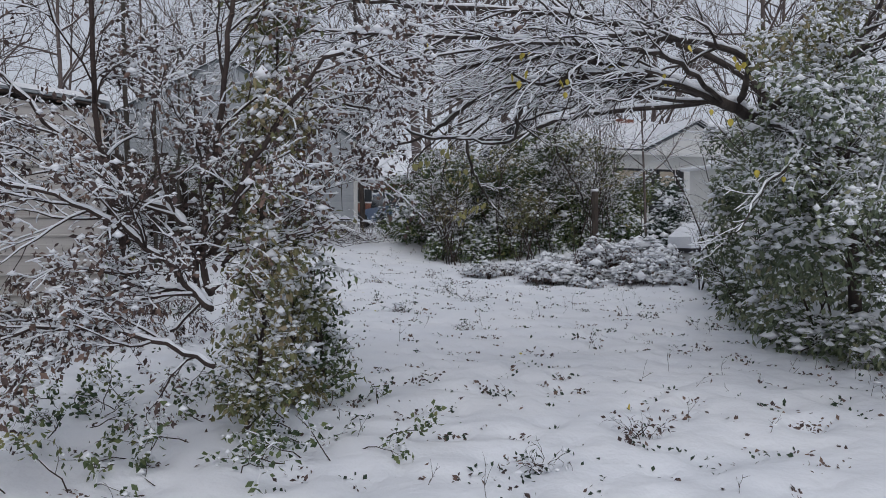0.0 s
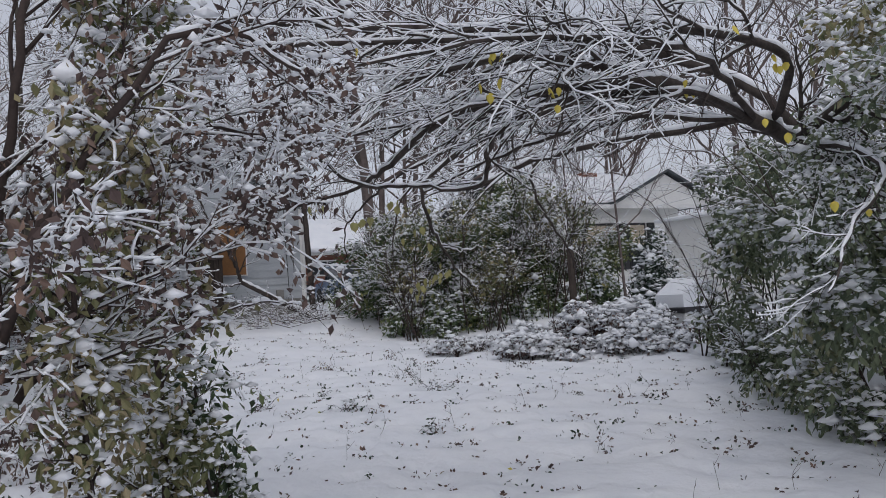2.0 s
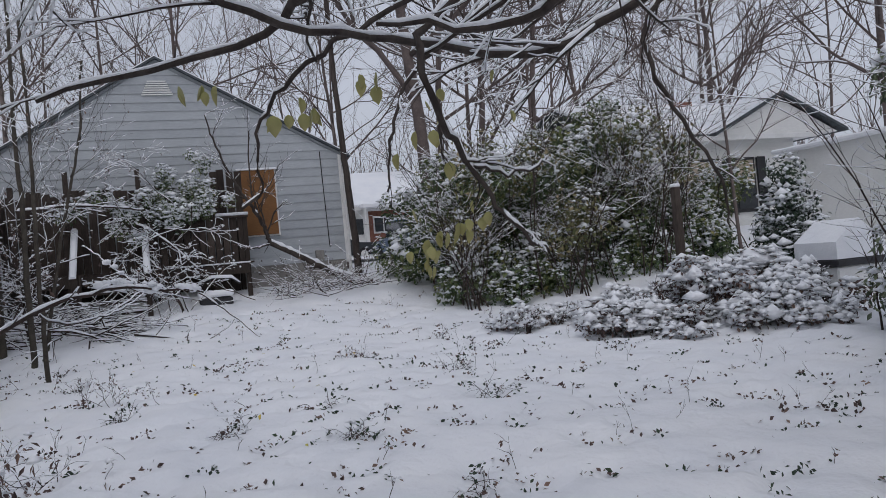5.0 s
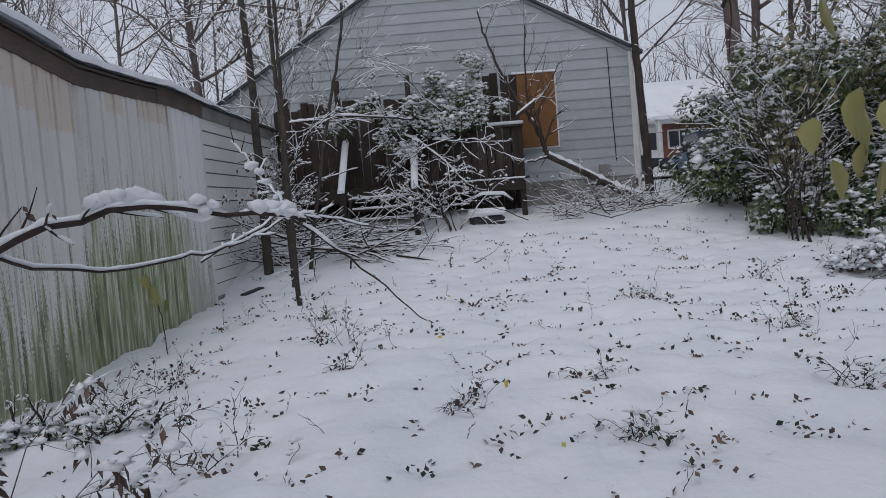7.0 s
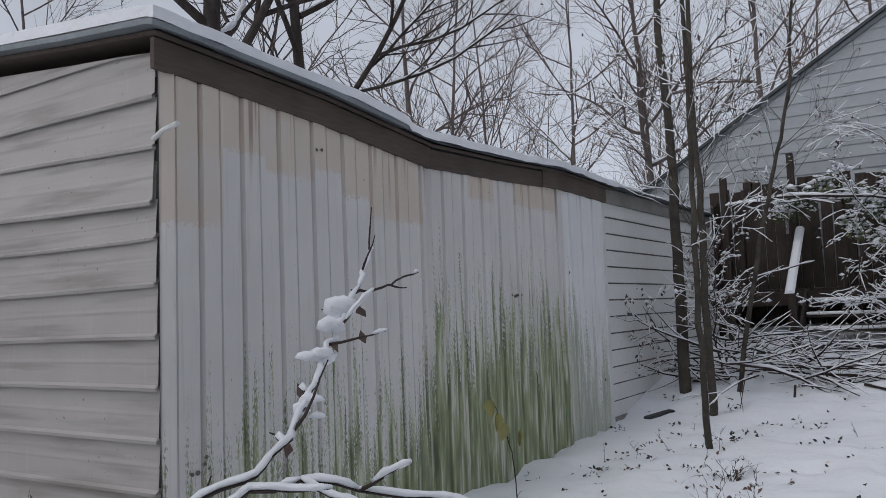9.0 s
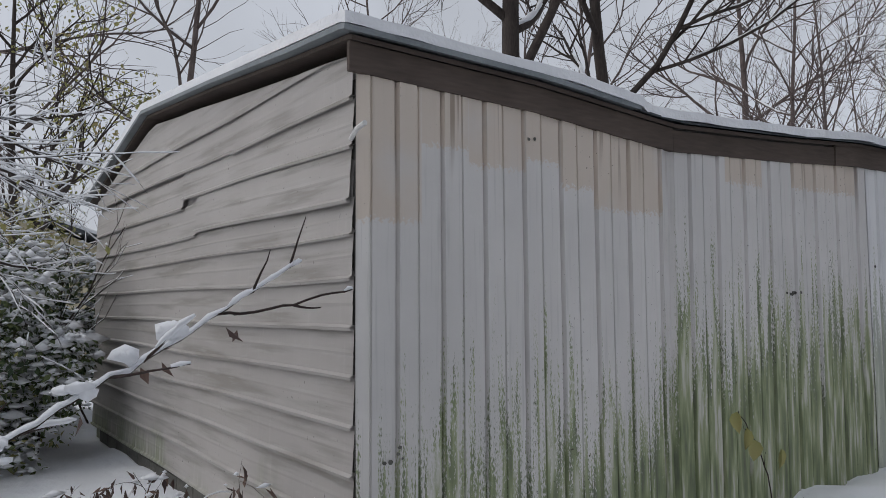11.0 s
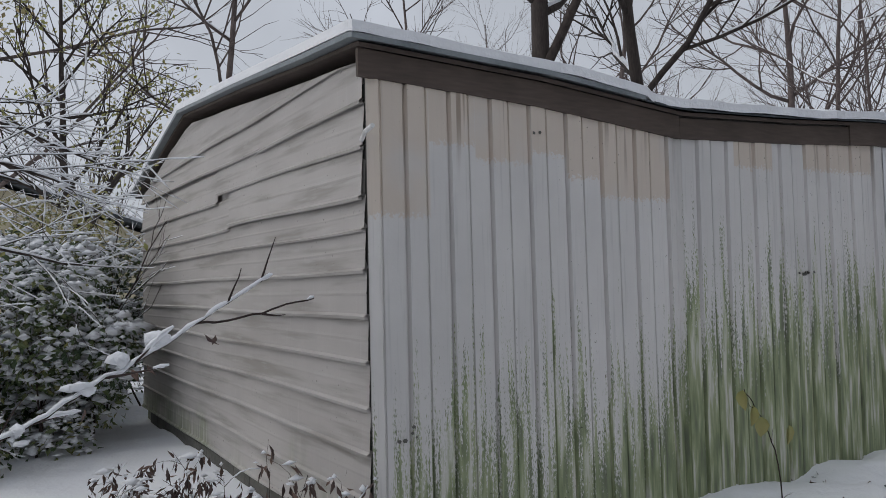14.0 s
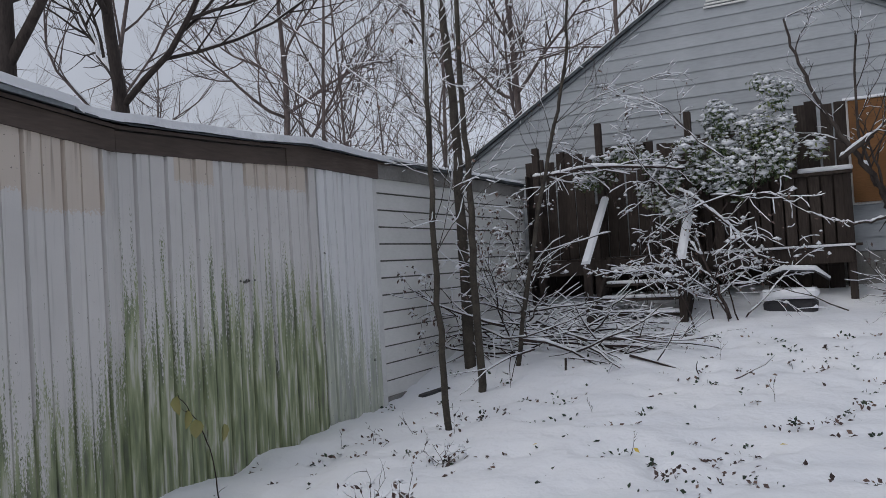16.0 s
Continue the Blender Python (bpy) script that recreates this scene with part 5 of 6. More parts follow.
vine += [(3.3 + rv.gauss(0, 0.13), 20.55, 2.7 + 1.2 * rv.random() ** 1.3, rv.uniform(0.09, 0.2)) for _ in range(18)]
vine += [(2.75 + rv.gauss(0, 0.12), 20.55, 2.75 + 0.95 * rv.random() ** 1.4, rv.uniform(0.10, 0.2)) for _ in range(11)]
vine += [(rv.uniform(1.2, 3.9), 20.45, rv.uniform(2.3, 3.1), rv.uniform(0.12, 0.22)) for _ in range(12)]
shrub("climbing_vine", "green vine with snow hanging over the deck screen", "vine", vine, GREEN, 0.06, 75, 93, 0.85, 0.036, 0, 0.9, top_bias=0.5)
ob = thing("fallen_vine", "bare vine stems with snow draped over the deck", "vine")
p = Plant(94, 5)
p.gain = 1.4
for k in range(13):
    x = p.r.uniform(0.4, 3.3)
    p.grow((x, p.r.uniform(19.9, 20.6), p.r.uniform(1.9, 3.3)), (p.r.gauss(0, 1), p.r.gauss(-0.2, 0.3), p.r.gauss(-0.3, 0.5)), 1.3, 0.009, 2, (5, 4), 0.9, 0.2, -0.04, 0.9, low=0.7)
for a, b in (((2.2, 20.4, 2.6), (3.2, 19.9, 1.65)), ((0.3, 20.2, 2.9), (2.4, 20.2, 2.8)), ((2.9, 19.6, 0.95), (2.4, 20.0, 1.9))):
    spine(p, [a, tuple((np.array(a) + np.array(b)) / 2 + [0, 0, 0.1]), b], 0.022, 0.014, 1.0, 8, 0.6, 1, 4)
for k in range(5):
    x = p.r.uniform(2.5, 3.2)
    p.grow((x, p.r.uniform(19.3, 19.9), 0.85), (p.r.gauss(0, 0.3), 0.1, 1), 1.1, 0.010, 2, (5, 4), 0.9, 0.2, -0.05)
p.done(ob, TWIG, BROWN, 700, 0.05, 0.9, 0.5, 0.6, 0.025, 0.03)
ob = thing("fallen_limb", "broken dark tree limb leaning on the house, snow on top", "branch")
p = Plant(95, 8)
spine(p, [(6.7, 20.7, 0.98), (6.2, 20.73, 1.18), (5.48, 20.76, 1.58), (4.64, 20.74, 2.07)], 0.075, 0.05, 0.85, 2, 0.5, 1, 2, jag=0.006)
spine(p, [(4.64, 20.74, 2.05), (4.57, 20.7, 2.3), (4.34, 20.49, 2.76), (4.11, 20.54, 3.14), (3.76, 20.62, 4.0), (3.6, 20.7, 4.6)], 0.045, 0.012, 0.6, 8, 1.0, 2, (4, 3), (0, 0, 0.2), jag=0.01)
spine(p, [(4.13, 20.44, 2.74), (4.5, 20.35, 2.98)], 0.03, 0.028, 1.0, 0, 1, 0, 0, jag=0.003)
spine(p, [(4.65, 20.7, 2.03), (4.3, 20.6, 1.97), (4.0, 20.5, 2.02)], 0.02, 0.008, 0.8, 3, 0.3, 0, 2)
spine(p, [(4.5, 20.6, 2.4), (4.35, 20.6, 3.2), (4.4, 20.6, 4.3)], 0.022, 0.01, 0.4, 7, 0.9, 1, 4)
p.done(ob, BARK, None)
ob = thing("twig_heap", "heap of twigs in the snow beside the house", "brush")
p = Plant(96, 5)
for k in range(70):
    x, y = p.r.gauss(5.7, 0.6), p.r.gauss(20.3, 0.35)
    p.grow((x, y, float(snow_top(x, y)) + p.r.uniform(0, 0.15)), (p.r.gauss(0, 1), p.r.gauss(0, 0.6), abs(p.r.gauss(0.1, 0.3))), p.r.uniform(0.5, 1.1), 0.008, 1, 4, 0.6, 0.12)
p.done(ob, TWIG, BROWN, 260, 0.05, 0.5, 0.5, 0.4, 0.02)
ob = thing("wheelbarrow", "upturned dark cart under the deck with snow on its handles", "cart")
bm_part = Geo()
bm_part.tube([(3.2, 20.2, 1.36), (3.45, 20.15, 1.46), (3.8, 20.15, 1.44), (3.95, 20.2, 1.32)], [0.02] * 4, 7)
part("handle", bm_part, DARK_TRIM, ob)
bm_part = Geo()
bm_part.tube([(3.2, 20.2, 1.385), (3.45, 20.15, 1.485), (3.8, 20.15, 1.465), (3.95, 20.2, 1.34)], [0.02, 0.034, 0.034, 0.02], 7)
part("snow", bm_part, SNOW, ob, "snow on the handle", True)
boxed("tray", (3.2, 20.1, 0.85), (3.8, 20.5, 1.12), DARK_TRIM, ob, "", 0.06)
boxed("snow", (3.18, 20.06, 1.11), (3.82, 20.48, 1.23), SNOW, ob, "snow on the tray", 0.05)

# ---- bare woods round about ----
def bare_tree(seed, height, r0, kids, levels=4, snow=0.3, lean=(0, 0, 1), first=0.3):
    p2 = Plant(seed, 7)
    p2.bare = 0.02
    trunk = p2.path((0, 0, -0.3), lean, height, 10, 0.035, 0.02)[0]
    p2.limb(trunk, r0, r0 * 0.25, 0.0)
    n = kids[0]
    for k in range(n):
        f = first + (0.98 - first) * (k + p2.r.random()) / n
        i = min(int(f * 10), 9)
        q = Vector(trunk[i]).lerp(Vector(trunk[i + 1]), f * 10 - i)
        a = k * 2.4 + p2.r.uniform(-0.4, 0.4)
        w = Vector((math.cos(a), math.sin(a), p2.r.uniform(0.35, 1.1)))
        p2.grow(q, w, height * 0.42 * (1.2 - 0.6 * f), r0 * 0.42 * (1.25 - 0.8 * f), levels - 2, kids[1:], snow, 0.11, 0.05, 0.75, 0.55, 0.2)
    return p2


forest = []
for seed, h, r0, kids, lv, first in ((101, 11, 0.09, (12, 7, 5, 2), 4, 0.22), (102, 13, 0.12, (11, 7, 5, 3), 4, 0.3), (103, 9, 0.05, (12, 7, 5, 2), 4, 0.15), (104, 14, 0.2, (10, 7, 5, 2), 4, 0.3)):
    ob = thing("bare_tree", "leafless grey-brown winter tree with a fine crown", "tree", "bare trees behind the yard", at=(0, 0, -60))
    p = bare_tree(seed, h, r0, kids, lv, 0.25, (0, 0, 1), first)
    part("trunk", p.wood, HAZED_BARK, ob, "", True)
    if p.snow.n:
        tagged(part("snow", p.snow, SNOW, ob, "snow on the limbs", True), kind="stuff")
    forest.append(ob)
rt = random.Random(111)
places = [(7.6, 27.0, 2, 1.0), (8.4, 30.5, 0, 1.0), (7.3, 33.5, 2, 1.1), (-13.0, 13.2, 1, 0.9), (-7.5, 27, 2, 1.1), (-8.5, 34, 0, 1.1), (-1.5, 33, 1, 1.0), (-6, 37, 3, 0.95), (-12.5, 33, 0, 1.2), (-17, 27, 1, 1.1), (-19, 21, 0, 1.1), 
          (1.0, 34, 0, 1.1), (3.5, 35, 1, 1.0), (5.6, 34.5, 2, 1.2), (9.2, 23.6, 3, 1.0), (10.0, 25.5, 1, 1.0), (12.3, 24.3, 1, 0.9), (11.6, 22.6, 2, 1.0), (13.0, 30, 0, 1.1), (15, 34, 3, 0.9), (18, 31, 1, 1.0), (21, 28, 0, 1.1), (24, 31, 3, 0.9), (17.5, 26.5, 2, 1.0), (22.5, 24, 2, 1.2), (14.2, 21.0, 2, 0.75), (13.4, 17.6, 2, 0.8), (16.5, 16.5, 1, 0.9), (19, 18, 0, 1.0), (15.8, 12.8, 2, 1.0), (18.5, 12.0, 0, 0.9), (26, 22, 1, 1.1),
          (6.0, 47, 1, 1.1), (-14, 44, 0, 0.9), (-9, 46, 2, 1.2), (-4.5, 43, 2, 1.2), (-21, 33, 0, 0.9), (-24, 27, 2, 1.3), (-20, 42, 2, 1.3), (2.5, 44, 2, 1.3), (-13, 38, 2, 1.2), (-7, 41, 0, 0.95), (19, 48, 0, 1.2), (25, 46, 1, 1.1), (-2, 46, 0, 1.2), (-18, 38, 3, 1.1), (-16, 9, 1, 1.0), (-12, 5.5, 2, 1.0), (-14, 2, 0, 1.0), (12.5, 3.5, 2, 1.0), (13, 8.5, 0, 0.9)]
for k, (x, y, v, sc) in enumerate(places):
    m = Matrix.Translation((x, y, float(land(x, y)) - 0.1)) @ Matrix.Rotation(rt.uniform(0, 6.28), 4, "Z") @ Matrix.Rotation(rt.gauss(0, 0.04), 4, "X")
    copy_thing(forest[v], m @ Matrix.Scale(sc, 4))
for ob in forest:
    for child in list(ob.children):
        bpy.data.objects.remove(child)
    bpy.data.objects.remove(ob)
for seed, x, y, h, r0, kids in ((115, -7.5, 17.6, 13, 0.23, (10, 8, 6, 3)), (116, -6.8, 19.6, 12, 0.16, (11, 8, 6, 3))):
    ob = thing("bare_tree", "big dark-trunked bare tree spreading over the shed", "tree", "tall trees behind the shed", at=(x, y, 0.3))
    p = bare_tree(seed, h, r0, kids, 4, 0.25, (0.03, 0, 1), 0.36)
    part("trunk", p.wood, BARK, ob, "", True)
    tagged(part("snow", p.snow, SNOW, ob, "snow on the limbs", True), kind="stuff")
p = Plant(118, 4)
p.bare = 9
for k in range(430):
    a, d = radians(p.r.uniform(-58, 92)), p.r.uniform(39, 58)
    x, y = 2 - d * math.sin(a), 10 + d * math.cos(a)
    if -5 < x < 32 and y < 54.5:
        continue
    p.grow((x, y, float(land(x, y)) - 0.2), (p.r.gauss(0, 0.12), p.r.gauss(0, 0.12), 1), p.r.uniform(4.5, 9.5), p.r.uniform(0.02, 0.06), 1, 10, 0, 0.09, 0.03, 0.55, 0.42, 0.2)
ob = thing("far_woods", "hazy band of leafless woods beyond the street", "trees", kind="stuff")
part("wood", p.wood, HAZED_BARK, ob, "", True)
ob = thing("leaning_tree", "slim dark trunk leaning beside the house corner", "tree")
p = Plant(112, 8)
a = [(6.55, 21.4, 1.0), (6.52, 21.4, 2.3), (6.44, 21.4, 4.0), (6.38, 21.4, 5.5), (6.34, 21.4, 7.5), (6.3, 21.5, 10.0)]
spine(p, a, 0.085, 0.04, 0, 0, 1, 0, 0, jag=0.008)
spine(p, a[3:], 0.02, 0.015, 0.3, 16, 2.0, 2, (6, 5), (0, 0, 0.4), 0.9)
p.done(ob, BARK, None)
ob = thing("yellow_tree", "tree behind the shed that still holds yellow-green leaves", "tree")
p = bare_tree(113, 7.5, 0.12, (12, 7, 5, 3), 4, 0.3)
part("trunk", p.wood, BARK, ob, "", True)
q = np.array(p.tips)
s = np.random.default_rng(5)
q = q[s.integers(0, len(q), 2600)] + s.normal(size=(2600, 3)) * 0.08
g2 = Geo()
g2.leaves(q, np.full(2600, 0.10), None, 0.6, 0.6, 6)
part("foliage", g2, PALE, ob)
ob.location = (-13.5, 10.6, 0.2)

# ---- far street: houses and cars ----
def far_house(name, label, x0, x1, y0, z0, eave_z, ridge_z, wall_mat, wins, depth=7.0, porch=None):
    h = thing(name, label, "house")
    boxed("wall", (x0, y0, z0 - 1), (x1, y0 + depth, eave_z), wall_mat, h, "", 0.02)
    ym = y0 + depth / 2
    for lift, mat, nm, o in ((0.0, ROOFING, "roof", 0.4), (0.09, SNOW, "snow_cap", 0.38)):
        s2 = Geo()
        s2.chevron((x0 - o, y0 - o, eave_z), (x0 - o, ym, ridge_z), (x0 - o, y0 + depth + o, eave_z), lift, 0.085, (x1 - x0 + 2 * o, 0, 0))
        part(nm, s2, mat, h)
    s2 = Geo()
    s2.prism([(x0 + 0.02, y0 + 0.02, eave_z), (x0 + 0.02, ym, ridge_z - 0.1), (x0 + 0.02, y0 + depth - 0.02, eave_z)], (x1 - x0 - 0.04, 0, 0))
    part("gable_wall", s2, wall_mat, h)
    boxed("eave_board", (x0 - 0.4, y0 - 0.42, eave_z - 0.12), (x1 + 0.4, y0 - 0.38, eave_z + 0.08), WHITE_TRIM, h)
    for a, b, c, d in wins:
        w = boxed("window", (a, y0 - 0.05, c), (b, y0 - 0.003, d), WHITE_TRIM, h, "white-framed window")
        n = max(1, round((b - a) / 0.65))
        for k in range(n):
            t = (b - a - 0.1) / n
            boxed("pane", (a + 0.08 + k * t, y0 - 0.062, c + 0.09), (a + 0.02 + (k + 1) * t, y0 - 0.052, d - 0.09), GLASS, w, "", 0.002)
    return h


far_house("brick_house", "low red-brick house with white windows and a snowy roof", 13.2, 24.0, 45.6, 2.4, 4.3, 6.5, BRICK, [(13.45, 15.1, 3.0, 3.92), (17.5, 19.0, 2.9, 3.9)])
h = far_house("white_house", "white house with a snowy porch roof across the street", 8.2, 13.15, 45.3, 2.4, 4.35, 6.3, WHITE_SIDING, [(9.3, 10.1, 2.9, 3.9), (12.2, 12.9, 2.9, 3.9)])
boxed("porch", (12.6, 44.3, 4.32), (17.0, 45.2, 4.55), SNOW, h, "snow on the porch roof", 0.04)
for x in (12.7, 16.7):
    boxed("porch_post", (x, 44.4, 1.9), (x + 0.12, 44.52, 4.32), WHITE_TRIM, h)
far_house("cream_house", "cream-sided house beyond the shed", -24, -17.5, 3.0, 0.0, 2.6, 4.6, CREAM, [], 11.0)


def car(name, label, x, y, z, paint, turn):
    c = thing(name, label, "car", at=(x, y, z))
    c.rotation_euler = (0, 0, radians(turn))
    s2 = Geo()
    s2.prism([(-2.1, -0.85, 0.3), (2.1, -0.85, 0.3), (2.15, -0.85, 0.65), (2.0, -0.85, 0.85), (0.95, -0.85, 0.92), (-1.9, -0.85, 0.95), (-2.15, -0.85, 0.7)], (0, 1.7, 0))
    part("body", s2, paint, c)
    s2 = Geo()
    s2.prism([(-1.75, -0.75, 0.95), (0.95, -0.75, 0.92), (0.35, -0.7, 1.42), (-1.2, -0.7, 1.45)], (0, 1.48, 0))
    part("cabin", s2, GLASS, c)
    boxed("roof", (-1.15, -0.7, 1.44), (0.35, 0.8, 1.5), paint, c, "", 0.03)
    boxed("snow", (-1.2, -0.72, 1.5), (0.4, 0.82, 1.58), SNOW, c, "snow on the roof", 0.03)
    for wx in (-1.35, 1.35):
        for wy in (-0.86, 0.72):
            s2 = Geo()
            s2.tube([(wx, wy, 0.33), (wx, wy + 0.02, 0.33), (wx, wy + 0.18, 0.33)], [0.3, 0.33, 0.33], 16)
            w = part("wheel", s2, RUBBER, c)
            s2 = Geo()
            s2.tube([(wx, wy - 0.01, 0.33), (wx, wy + 0.02, 0.33)], [0.18, 0.2], 12)
            part("rim", s2, WHITE_TRIM, w)
    return c


car("parked_car", "blue car parked in the street with snow on it", 11.45, 33.0, 1.42, BLUE_PAINT, 88)
car("parked_car", "dark car parked across the street", 10.5, 42.6, 1.6, DARK_PAINT, 2)

# ---- neighbour's house ----
nh = thing("neighbour_house", "white-sided bungalow with dark shutters and a snowy roof", "house")
for k in range(16):
    z0 = 0.9 + k * 0.2
    s = Geo()
    s.prism([(14.6, 23.0, z0), (14.6, 22.975, z0), (14.6, 22.995, z0 + 0.205), (14.6, 23.0, z0 + 0.205)], (5.6, 0, 0))
    part("siding_board", s, WHITE_SIDING, nh)
boxed("wall", (14.62, 23.0, 0.5), (20.18, 30, 4.05), WHITE_SIDING, nh)
for lift, mat, nm in ((0.0, ROOFING, "roof"), (0.085, SNOW, "snow_cap")):
    s = Geo()
    s.chevron((14.2, 22.5, 4.05), (14.2, 26.5, 5.6), (14.2, 30.5, 4.05), lift, 0.08, (6.3, 0, 0))
    part(nm, s, mat, nh)
for lift, mat, nm in ((0.0, ROOFING, "roof"), (0.085, SNOW, "snow_cap")):
    s = Geo()
    s.chevron((16.85, 22.2, 4.05), (19.2, 22.2, 5.15), (21.5, 22.2, 4.05), lift, 0.08, (0, 3.6, 0))
    part(nm, s, mat, nh)
s = Geo()
s.prism([(17.05, 22.4, 4.06), (21.3, 22.4, 4.06), (19.2, 22.4, 5.08)], (0, 3.2, 0))
part("gable_wall", s, WHITE_SIDING, nh)
boxed("gutter", (14.2, 22.38, 3.93), (20.5, 22.5, 4.06), WHITE_TRIM, nh)
for x0, x1 in ((16.2, 17.4), (18.0, 18.6)):
    w = boxed("window", (x0 - 0.08, 22.93, 1.95), (x1 + 0.08, 22.97, 3.5), DARK_TRIM, nh, "dark-framed window")
    boxed("blind", (x0, 22.90, 2.75), (x1, 22.928, 3.42), CURTAIN, w, "beige blind")
    boxed("blind", (x0, 22.90, 2.05), (x1, 22.928, 2.72), CURTAIN if x0 < 17 else GLASS, w)
for x in (17.58, 18.75):
    boxed("shutter", (x, 22.9, 1.95), (x + 0.3, 22.965, 3.5), DARK_TRIM, nh, "black louvred shutter")
boxed("chimney", (18.46, 26.0, 5.0), (19.15, 26.6, 5.72), BRICK, nh, "brick chimney")
boxed("window_box_snow", (18.6, 22.75, 1.86), (19.6, 22.96, 1.95), SNOW, nh, "snow on a ledge", 0.03)
ob = thing("white_garage", "white-sided outbuilding behind the shrubs", "building")
for k in range(13):
    s = Geo()
    s.prism([(16.0, 14.6, 0.5 + k * 0.2), (16.0, 14.575, 0.5 + k * 0.2), (16.0, 14.595, 0.705 + k * 0.2), (16.0, 14.6, 0.705 + k * 0.2)], (6, 0, 0))
    part("siding_board", s, WHITE_SIDING, ob)
boxed("wall", (16.02, 14.6, 0.2), (21.98, 19, 3.1), WHITE_SIDING, ob)
boxed("snow_cap", (15.8, 14.3, 3.1), (22.2, 19.2, 3.2), SNOW, ob, "snow on the flat roof", 0.05)

ob = thing("fence_post", "dark weathered wooden fence post in the shrub", "post")
boxed("post", (-0.055, -0.055, -0.3), (0.055, 0.055, 1.82), DECK_WOOD, ob, "", 0.01)
boxed("snow", (-0.06, -0.06, 1.82), (0.06, 0.06, 1.87), SNOW, ob, "cap of snow", 0.02)
ob.location = (9.87, 14.8, 0.38)
ob = thing("storage_box", "white garden box with a dark lid edge under thick snow", "box")
boxed("body", (11.1, 13.1, 0.3), (11.9, 13.8, 0.86), WHITE_TRIM, ob, "", 0.02)
boxed("lid", (11.05, 13.05, 0.86), (11.95, 13.85, 0.96), DARK_TRIM, ob, "dark lid", 0.02)
s = Geo()
s.prism([(11.06, 13.06, 0.962), (11.94, 13.06, 0.962), (11.94, 13.06, 1.15), (11.5, 13.06, 1.5), (11.06, 13.06, 1.2)], (0, 0.75, 0))
part("snow", s, SNOW, ob, "heap of snow on the lid")

# ---- growth at the shed's side ----
shrub("hedge", "dense small-leaved hedge with snow behind the shed side", "shrub", lump_field(60, (-7.6, 7.4, 0.0), (-4.0, 10.3, 2.0), (0.25, 0.5), 25) + lump_field(26, (-6.6, 9.6, 0.0), (-4.6, 10.55, 1.7), (0.2, 0.4), 29) + lump_field(26, (-8.6, 10.0, 0.0), (-6.7, 11.3, 2.0), (0.2, 0.45), 30), GREEN, 0.085, 170, 36, 1.25, 0.05, 40)
shrub("yellow_shrub", "yellow-leaved shrub behind the hedge", "shrub", lump_field(16, (-9.0, 8.2, 1.7), (-6.8, 10.7, 2.9), (0.3, 0.5), 26), PALE, 0.08, 160, 37, 0.3, 0.035, 10)
ob = thing("overhanging_tree", "snow-lined tree limbs hanging over the shed side", "tree")
p = Plant(121, 7)
p.limb(p.path((-1.6, 5.4, -0.1), (-0.05, 0.15, 1), 3.2, 7, 0.06)[0], 0.09, 0.05, 0.0)
for a in ([(-1.7, 5.9, 2.6), (-1.6, 7.5, 3.0), (-1.3, 8.8, 2.7), (-1.2, 9.9, 2.3)], [(-1.7, 5.8, 2.2), (-1.2, 7.5, 2.4), (-0.8, 8.6, 2.35), (-0.9, 9.6, 2.3)], [(-1.7, 5.7, 2.0), (-1.9, 7.6, 2.2), (-2.0, 8.8, 2.1), (-2.0, 10.0, 1.9)], [(-1.7, 5.9, 2.9), (-2.6, 7.8, 3.4), (-3.0, 9.2, 3.1), (-3.1, 10.3, 2.7)]):
    spine(p, a, 0.03, 0.006, 0.95, 18, 0.8, 1, (6, 4), (0, 0.3, -0.05), 0.8, 0.12, -0.02, 0.2)
p.done(ob, BARK, PALE, 90, 0.06, 0.9, 0.5, 0.4, 0.02, 0.03)
ob = thing("dead_weeds", "dry weeds with drooping dark leaves poking through snow", "weeds")
p = Plant(122, 4)
for k in range(85):
    x = p.r.uniform(-1.6, 1.5)
    y = p.r.uniform(9.1, 10.75 + min(0, x) * 0.05)
    if x > 0.3 and y > 10.1 and p.r.random() < 0.85:
        continue
    p.grow((x, y, float(snow_top(x, y)) - 0.03), (p.r.gauss(0, 0.6), p.r.gauss(0, 0.6), 1), p.r.uniform(0.35, 0.75), 0.0045, 1, 5, 0.5, 0.2, -0.12, 0.9, 0.5)
p.done(ob, TWIG, BROWN, 2600, 0.08, 1.7, 0.3, 0.28, 0.028, 0.02)
ob = thing("bent_weed", "bent weed stalk with four yellowing leaves", "weeds")
p = Plant(123, 5)
spine(p, [(0.3, 13.9, 0.2), (0.3, 13.86, 0.5), (0.3, 13.74, 0.8), (0.3, 13.58, 1.0)], 0.006, 0.003, 0.2, 3, 0.14, 0, 2, (0, 0, -0.1), jag=0.004)
p.done(ob, TWIG, None)
for x, y, z in ((0.3, 13.57, 1.0), (0.31, 13.64, 0.9), (0.3, 13.72, 0.82), (0.3, 13.98, 0.74)):
    q = part("hanging_leaf", leaf_meshes[2], None, ob, "yellow-green wilted leaf")
    q.matrix_basis = Matrix.Translation((x, y, z)) @ Matrix.Rotation(rl.uniform(0, 6.28), 4, "Z") @ Matrix.Scale(1.5, 4)
shrub("low_weed", "low snow-capped weed at the shed corner", "weeds", [(0.35 + 0.14 * k, 11.3 + 0.1 * (k % 3), 0.24, 0.1) for k in range(6)], GREEN, 0.045, 60, 38, 0.9, 0.035, 10, top_bias=0.8)

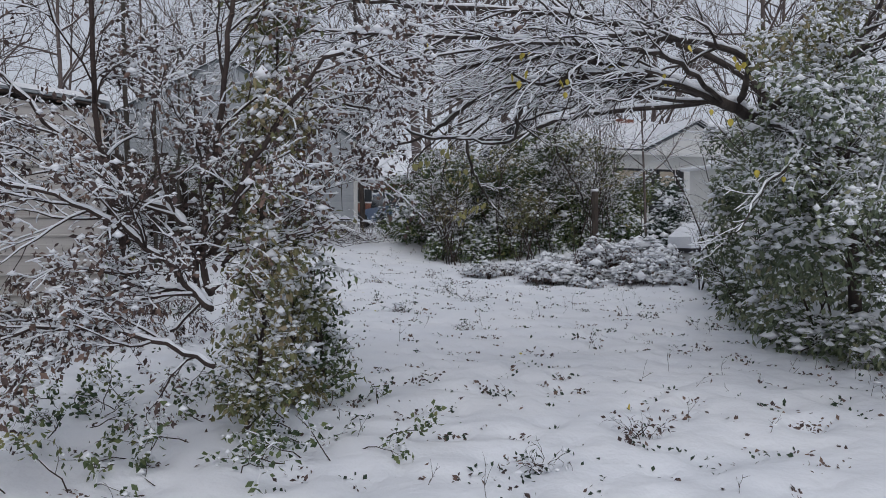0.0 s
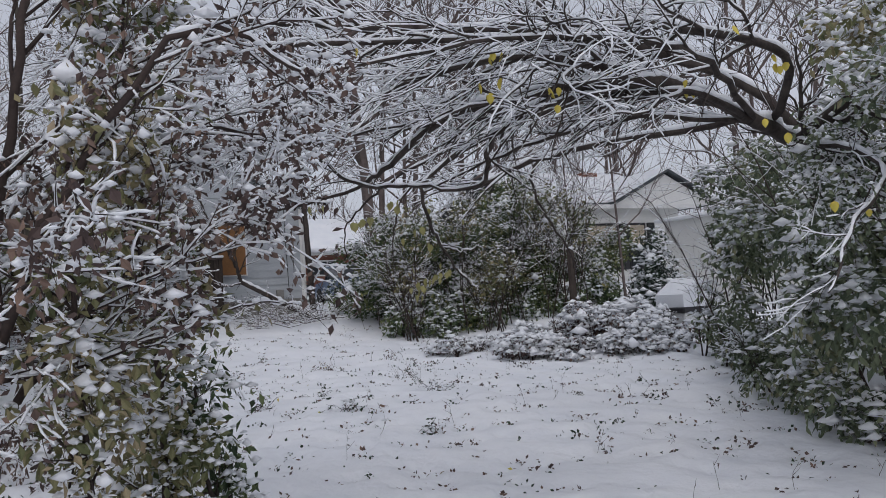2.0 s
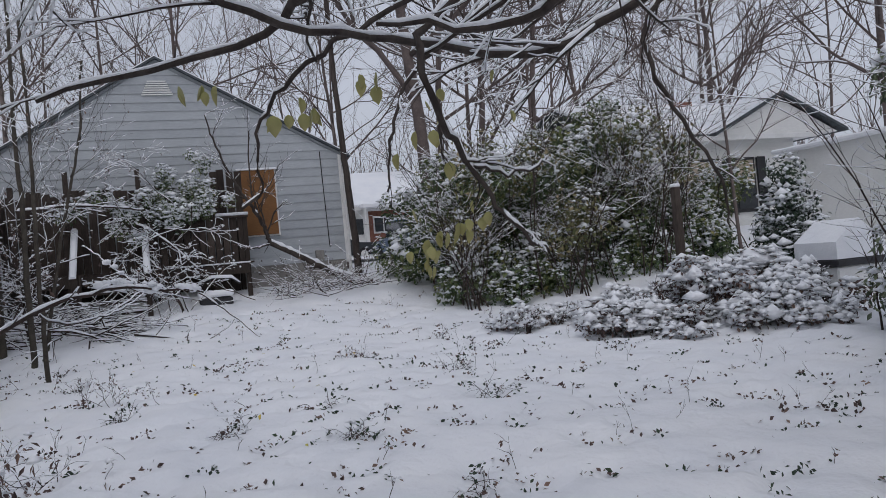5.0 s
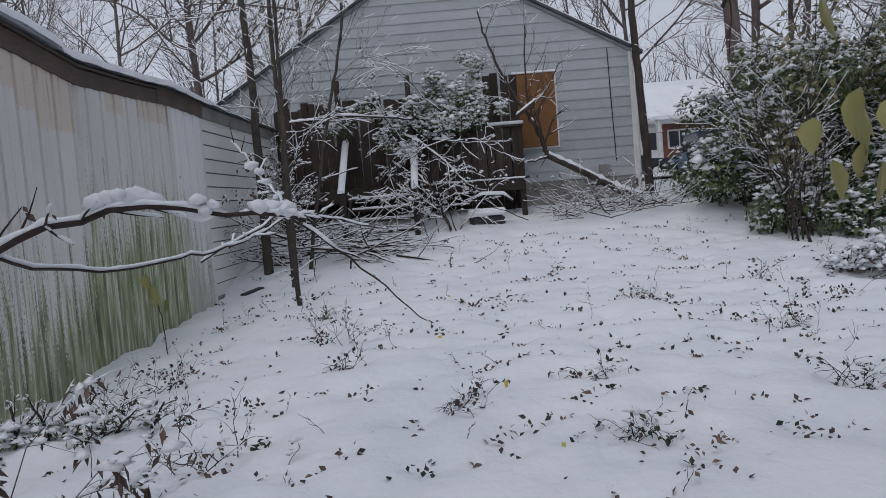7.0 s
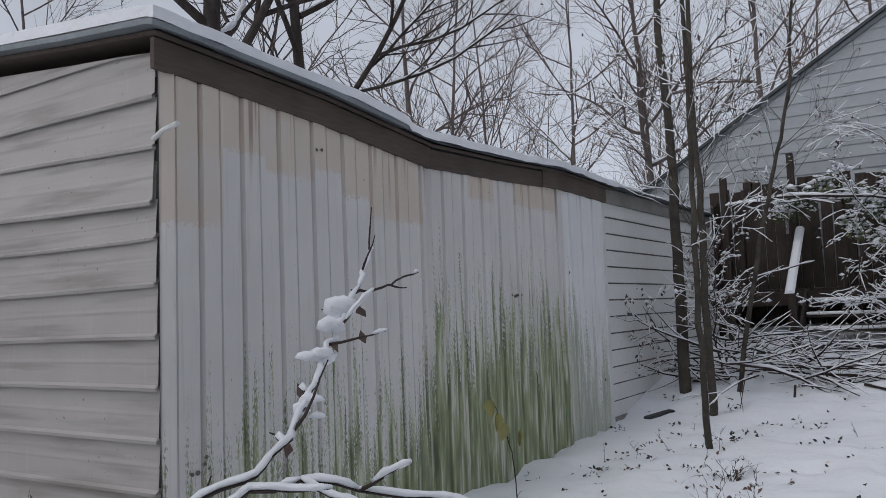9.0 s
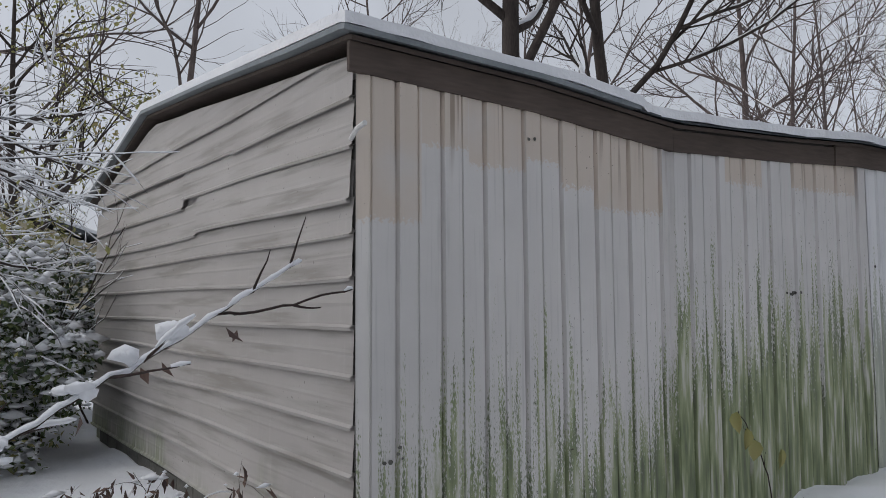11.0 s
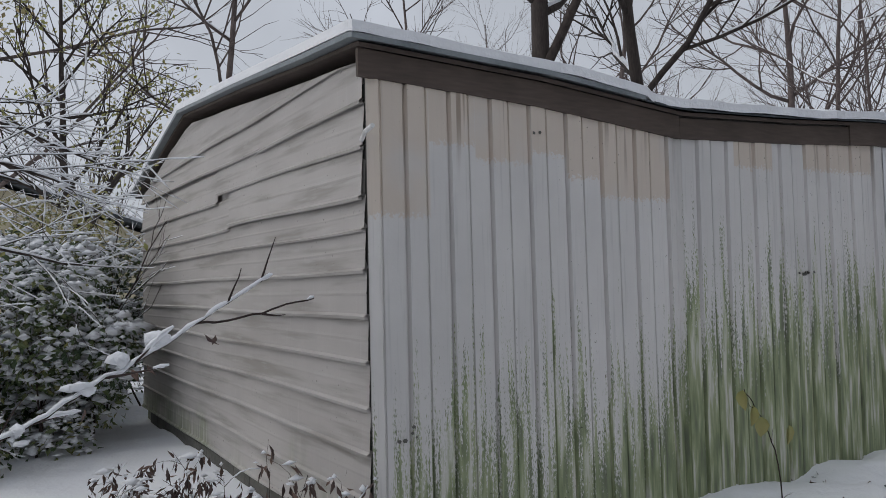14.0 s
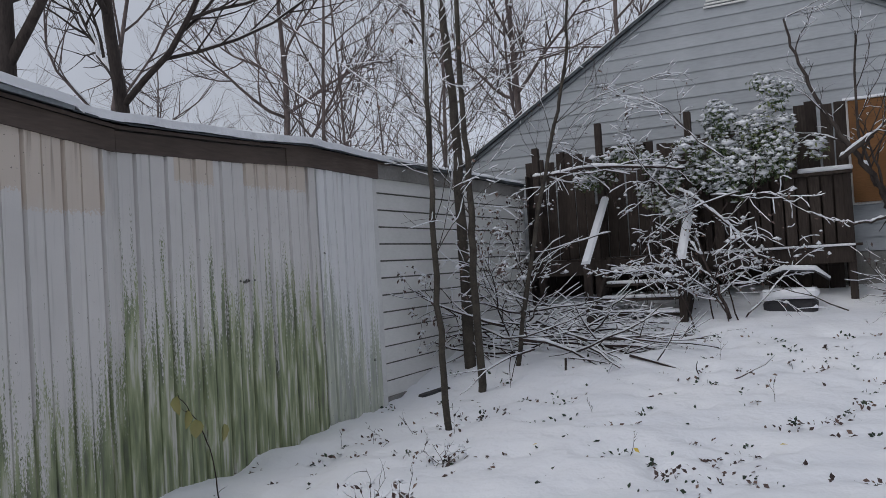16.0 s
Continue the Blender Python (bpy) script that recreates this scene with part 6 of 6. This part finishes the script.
# ---- leaves, weeds and stalks in the snow ----
for k, (x, y) in enumerate(TUFTS):
    ob = thing("weed_tuft", "small tuft of weeds and wet leaves melting through the snow", "weeds", "tufts in the yard")
    p = Plant(140 + k, 4)
    for _ in range(12):
        p.grow((x + p.r.gauss(0, 0.07), y + p.r.gauss(0, 0.07), float(snow_top(x, y)) - 0.07), (p.r.gauss(0, 0.8), p.r.gauss(0, 0.8), 0.8), p.r.uniform(0.12, 0.26), 0.0035, 1, 3, 0.2, 0.2, -0.12)
    p.done(ob, TWIG, DARK_GREEN if k % 3 else BROWN, 40, 0.042, 0.3, 0.55, 0.25, 0.02, 0.03)
ob = thing("broken_board", "dark broken board end lying by the shed wing", "debris", at=(0.26, 17.1, 0.42))
boxed("board", (-0.17, -0.06, -0.05), (0.17, 0.06, 0.035), DARK_TRIM, ob, "", 0.015, Matrix.Rotation(radians(55), 4, "Z") @ Matrix.Rotation(radians(-9), 4, "Y"))
g2, g3, g4 = Geo(), Geo(), Geo()
s = np.random.default_rng(9)
for dx, dy, dr, dd in dents:
    n = int(s.integers(3, 8))
    q = np.stack([dx + s.normal(size=n) * dr * 0.45, dy + s.normal(size=n) * dr * 0.45, np.zeros(n)], 1)
    q[:, 2] = snow_top(q[:, 0], q[:, 1]) - dd * 0.85 + 0.003
    (g2 if s.random() < 0.62 else g3).leaves(q, np.full(n, 0.042), np.tile([0, 0, 0.5], (n, 1)), 0, 0.6, int(s.integers(1 << 30)))
tagged(part("fallen_leaves", g2, BROWN), "dark wet leaves half sunk in snow", "leaves", kind="stuff")
tagged(part("ground_ivy", g3, DARK_GREEN), "dark green weeds showing through snow", "weeds", kind="stuff")
p = Plant(131, 3)
for k in range(150):
    x, y = p.r.uniform(-0.05, 9), p.r.uniform(2.5, 19)
    if math.hypot(x - 3.0, y - 7) < 1.0:
        continue
    z = float(snow_top(x, y)) - 0.03
    p.grow((x, y, z), (p.r.gauss(0, 0.4), p.r.gauss(0, 0.4), 1), p.r.uniform(0.08, 0.26), 0.0025, 1, 2, 0.0, 0.15)
for x, y in ((0.9, 11.6), (1.9, 13.6), (0.75, 12.4), (1.6, 10.9)):
    for k in range(9):
        p.grow((x + p.r.gauss(0, 0.12), y + p.r.gauss(0, 0.12), float(snow_top(x, y)) - 0.02), (p.r.gauss(0, 0.8), p.r.gauss(0, 0.8), 1), 0.32, 0.0035, 1, 4, 0.35, 0.2, -0.08)
ob = thing("dry_stalks", "thin dry weed stalks standing in the snow", "weeds", kind="stuff")
p.done(ob, TWIG, BROWN, 420, 0.04, 0.6, 0.5, 0.3, 0.018, 0.02)
g2 = Geo()
q = np.stack([s.uniform(2, 6, 11), s.uniform(3, 16, 11), np.zeros(11)], 1)
q[:, 2] = snow_top(q[:, 0], q[:, 1]) + 0.012
g2.leaves(q, np.full(11, 0.055), np.tile([0, 0, 1.0], (11, 1)), 0, 0.7, 4)
tagged(part("yellow_fallen_leaves", g2, YELLOW), "scattered yellow leaves lying on the snow", "leaves", kind="stuff")
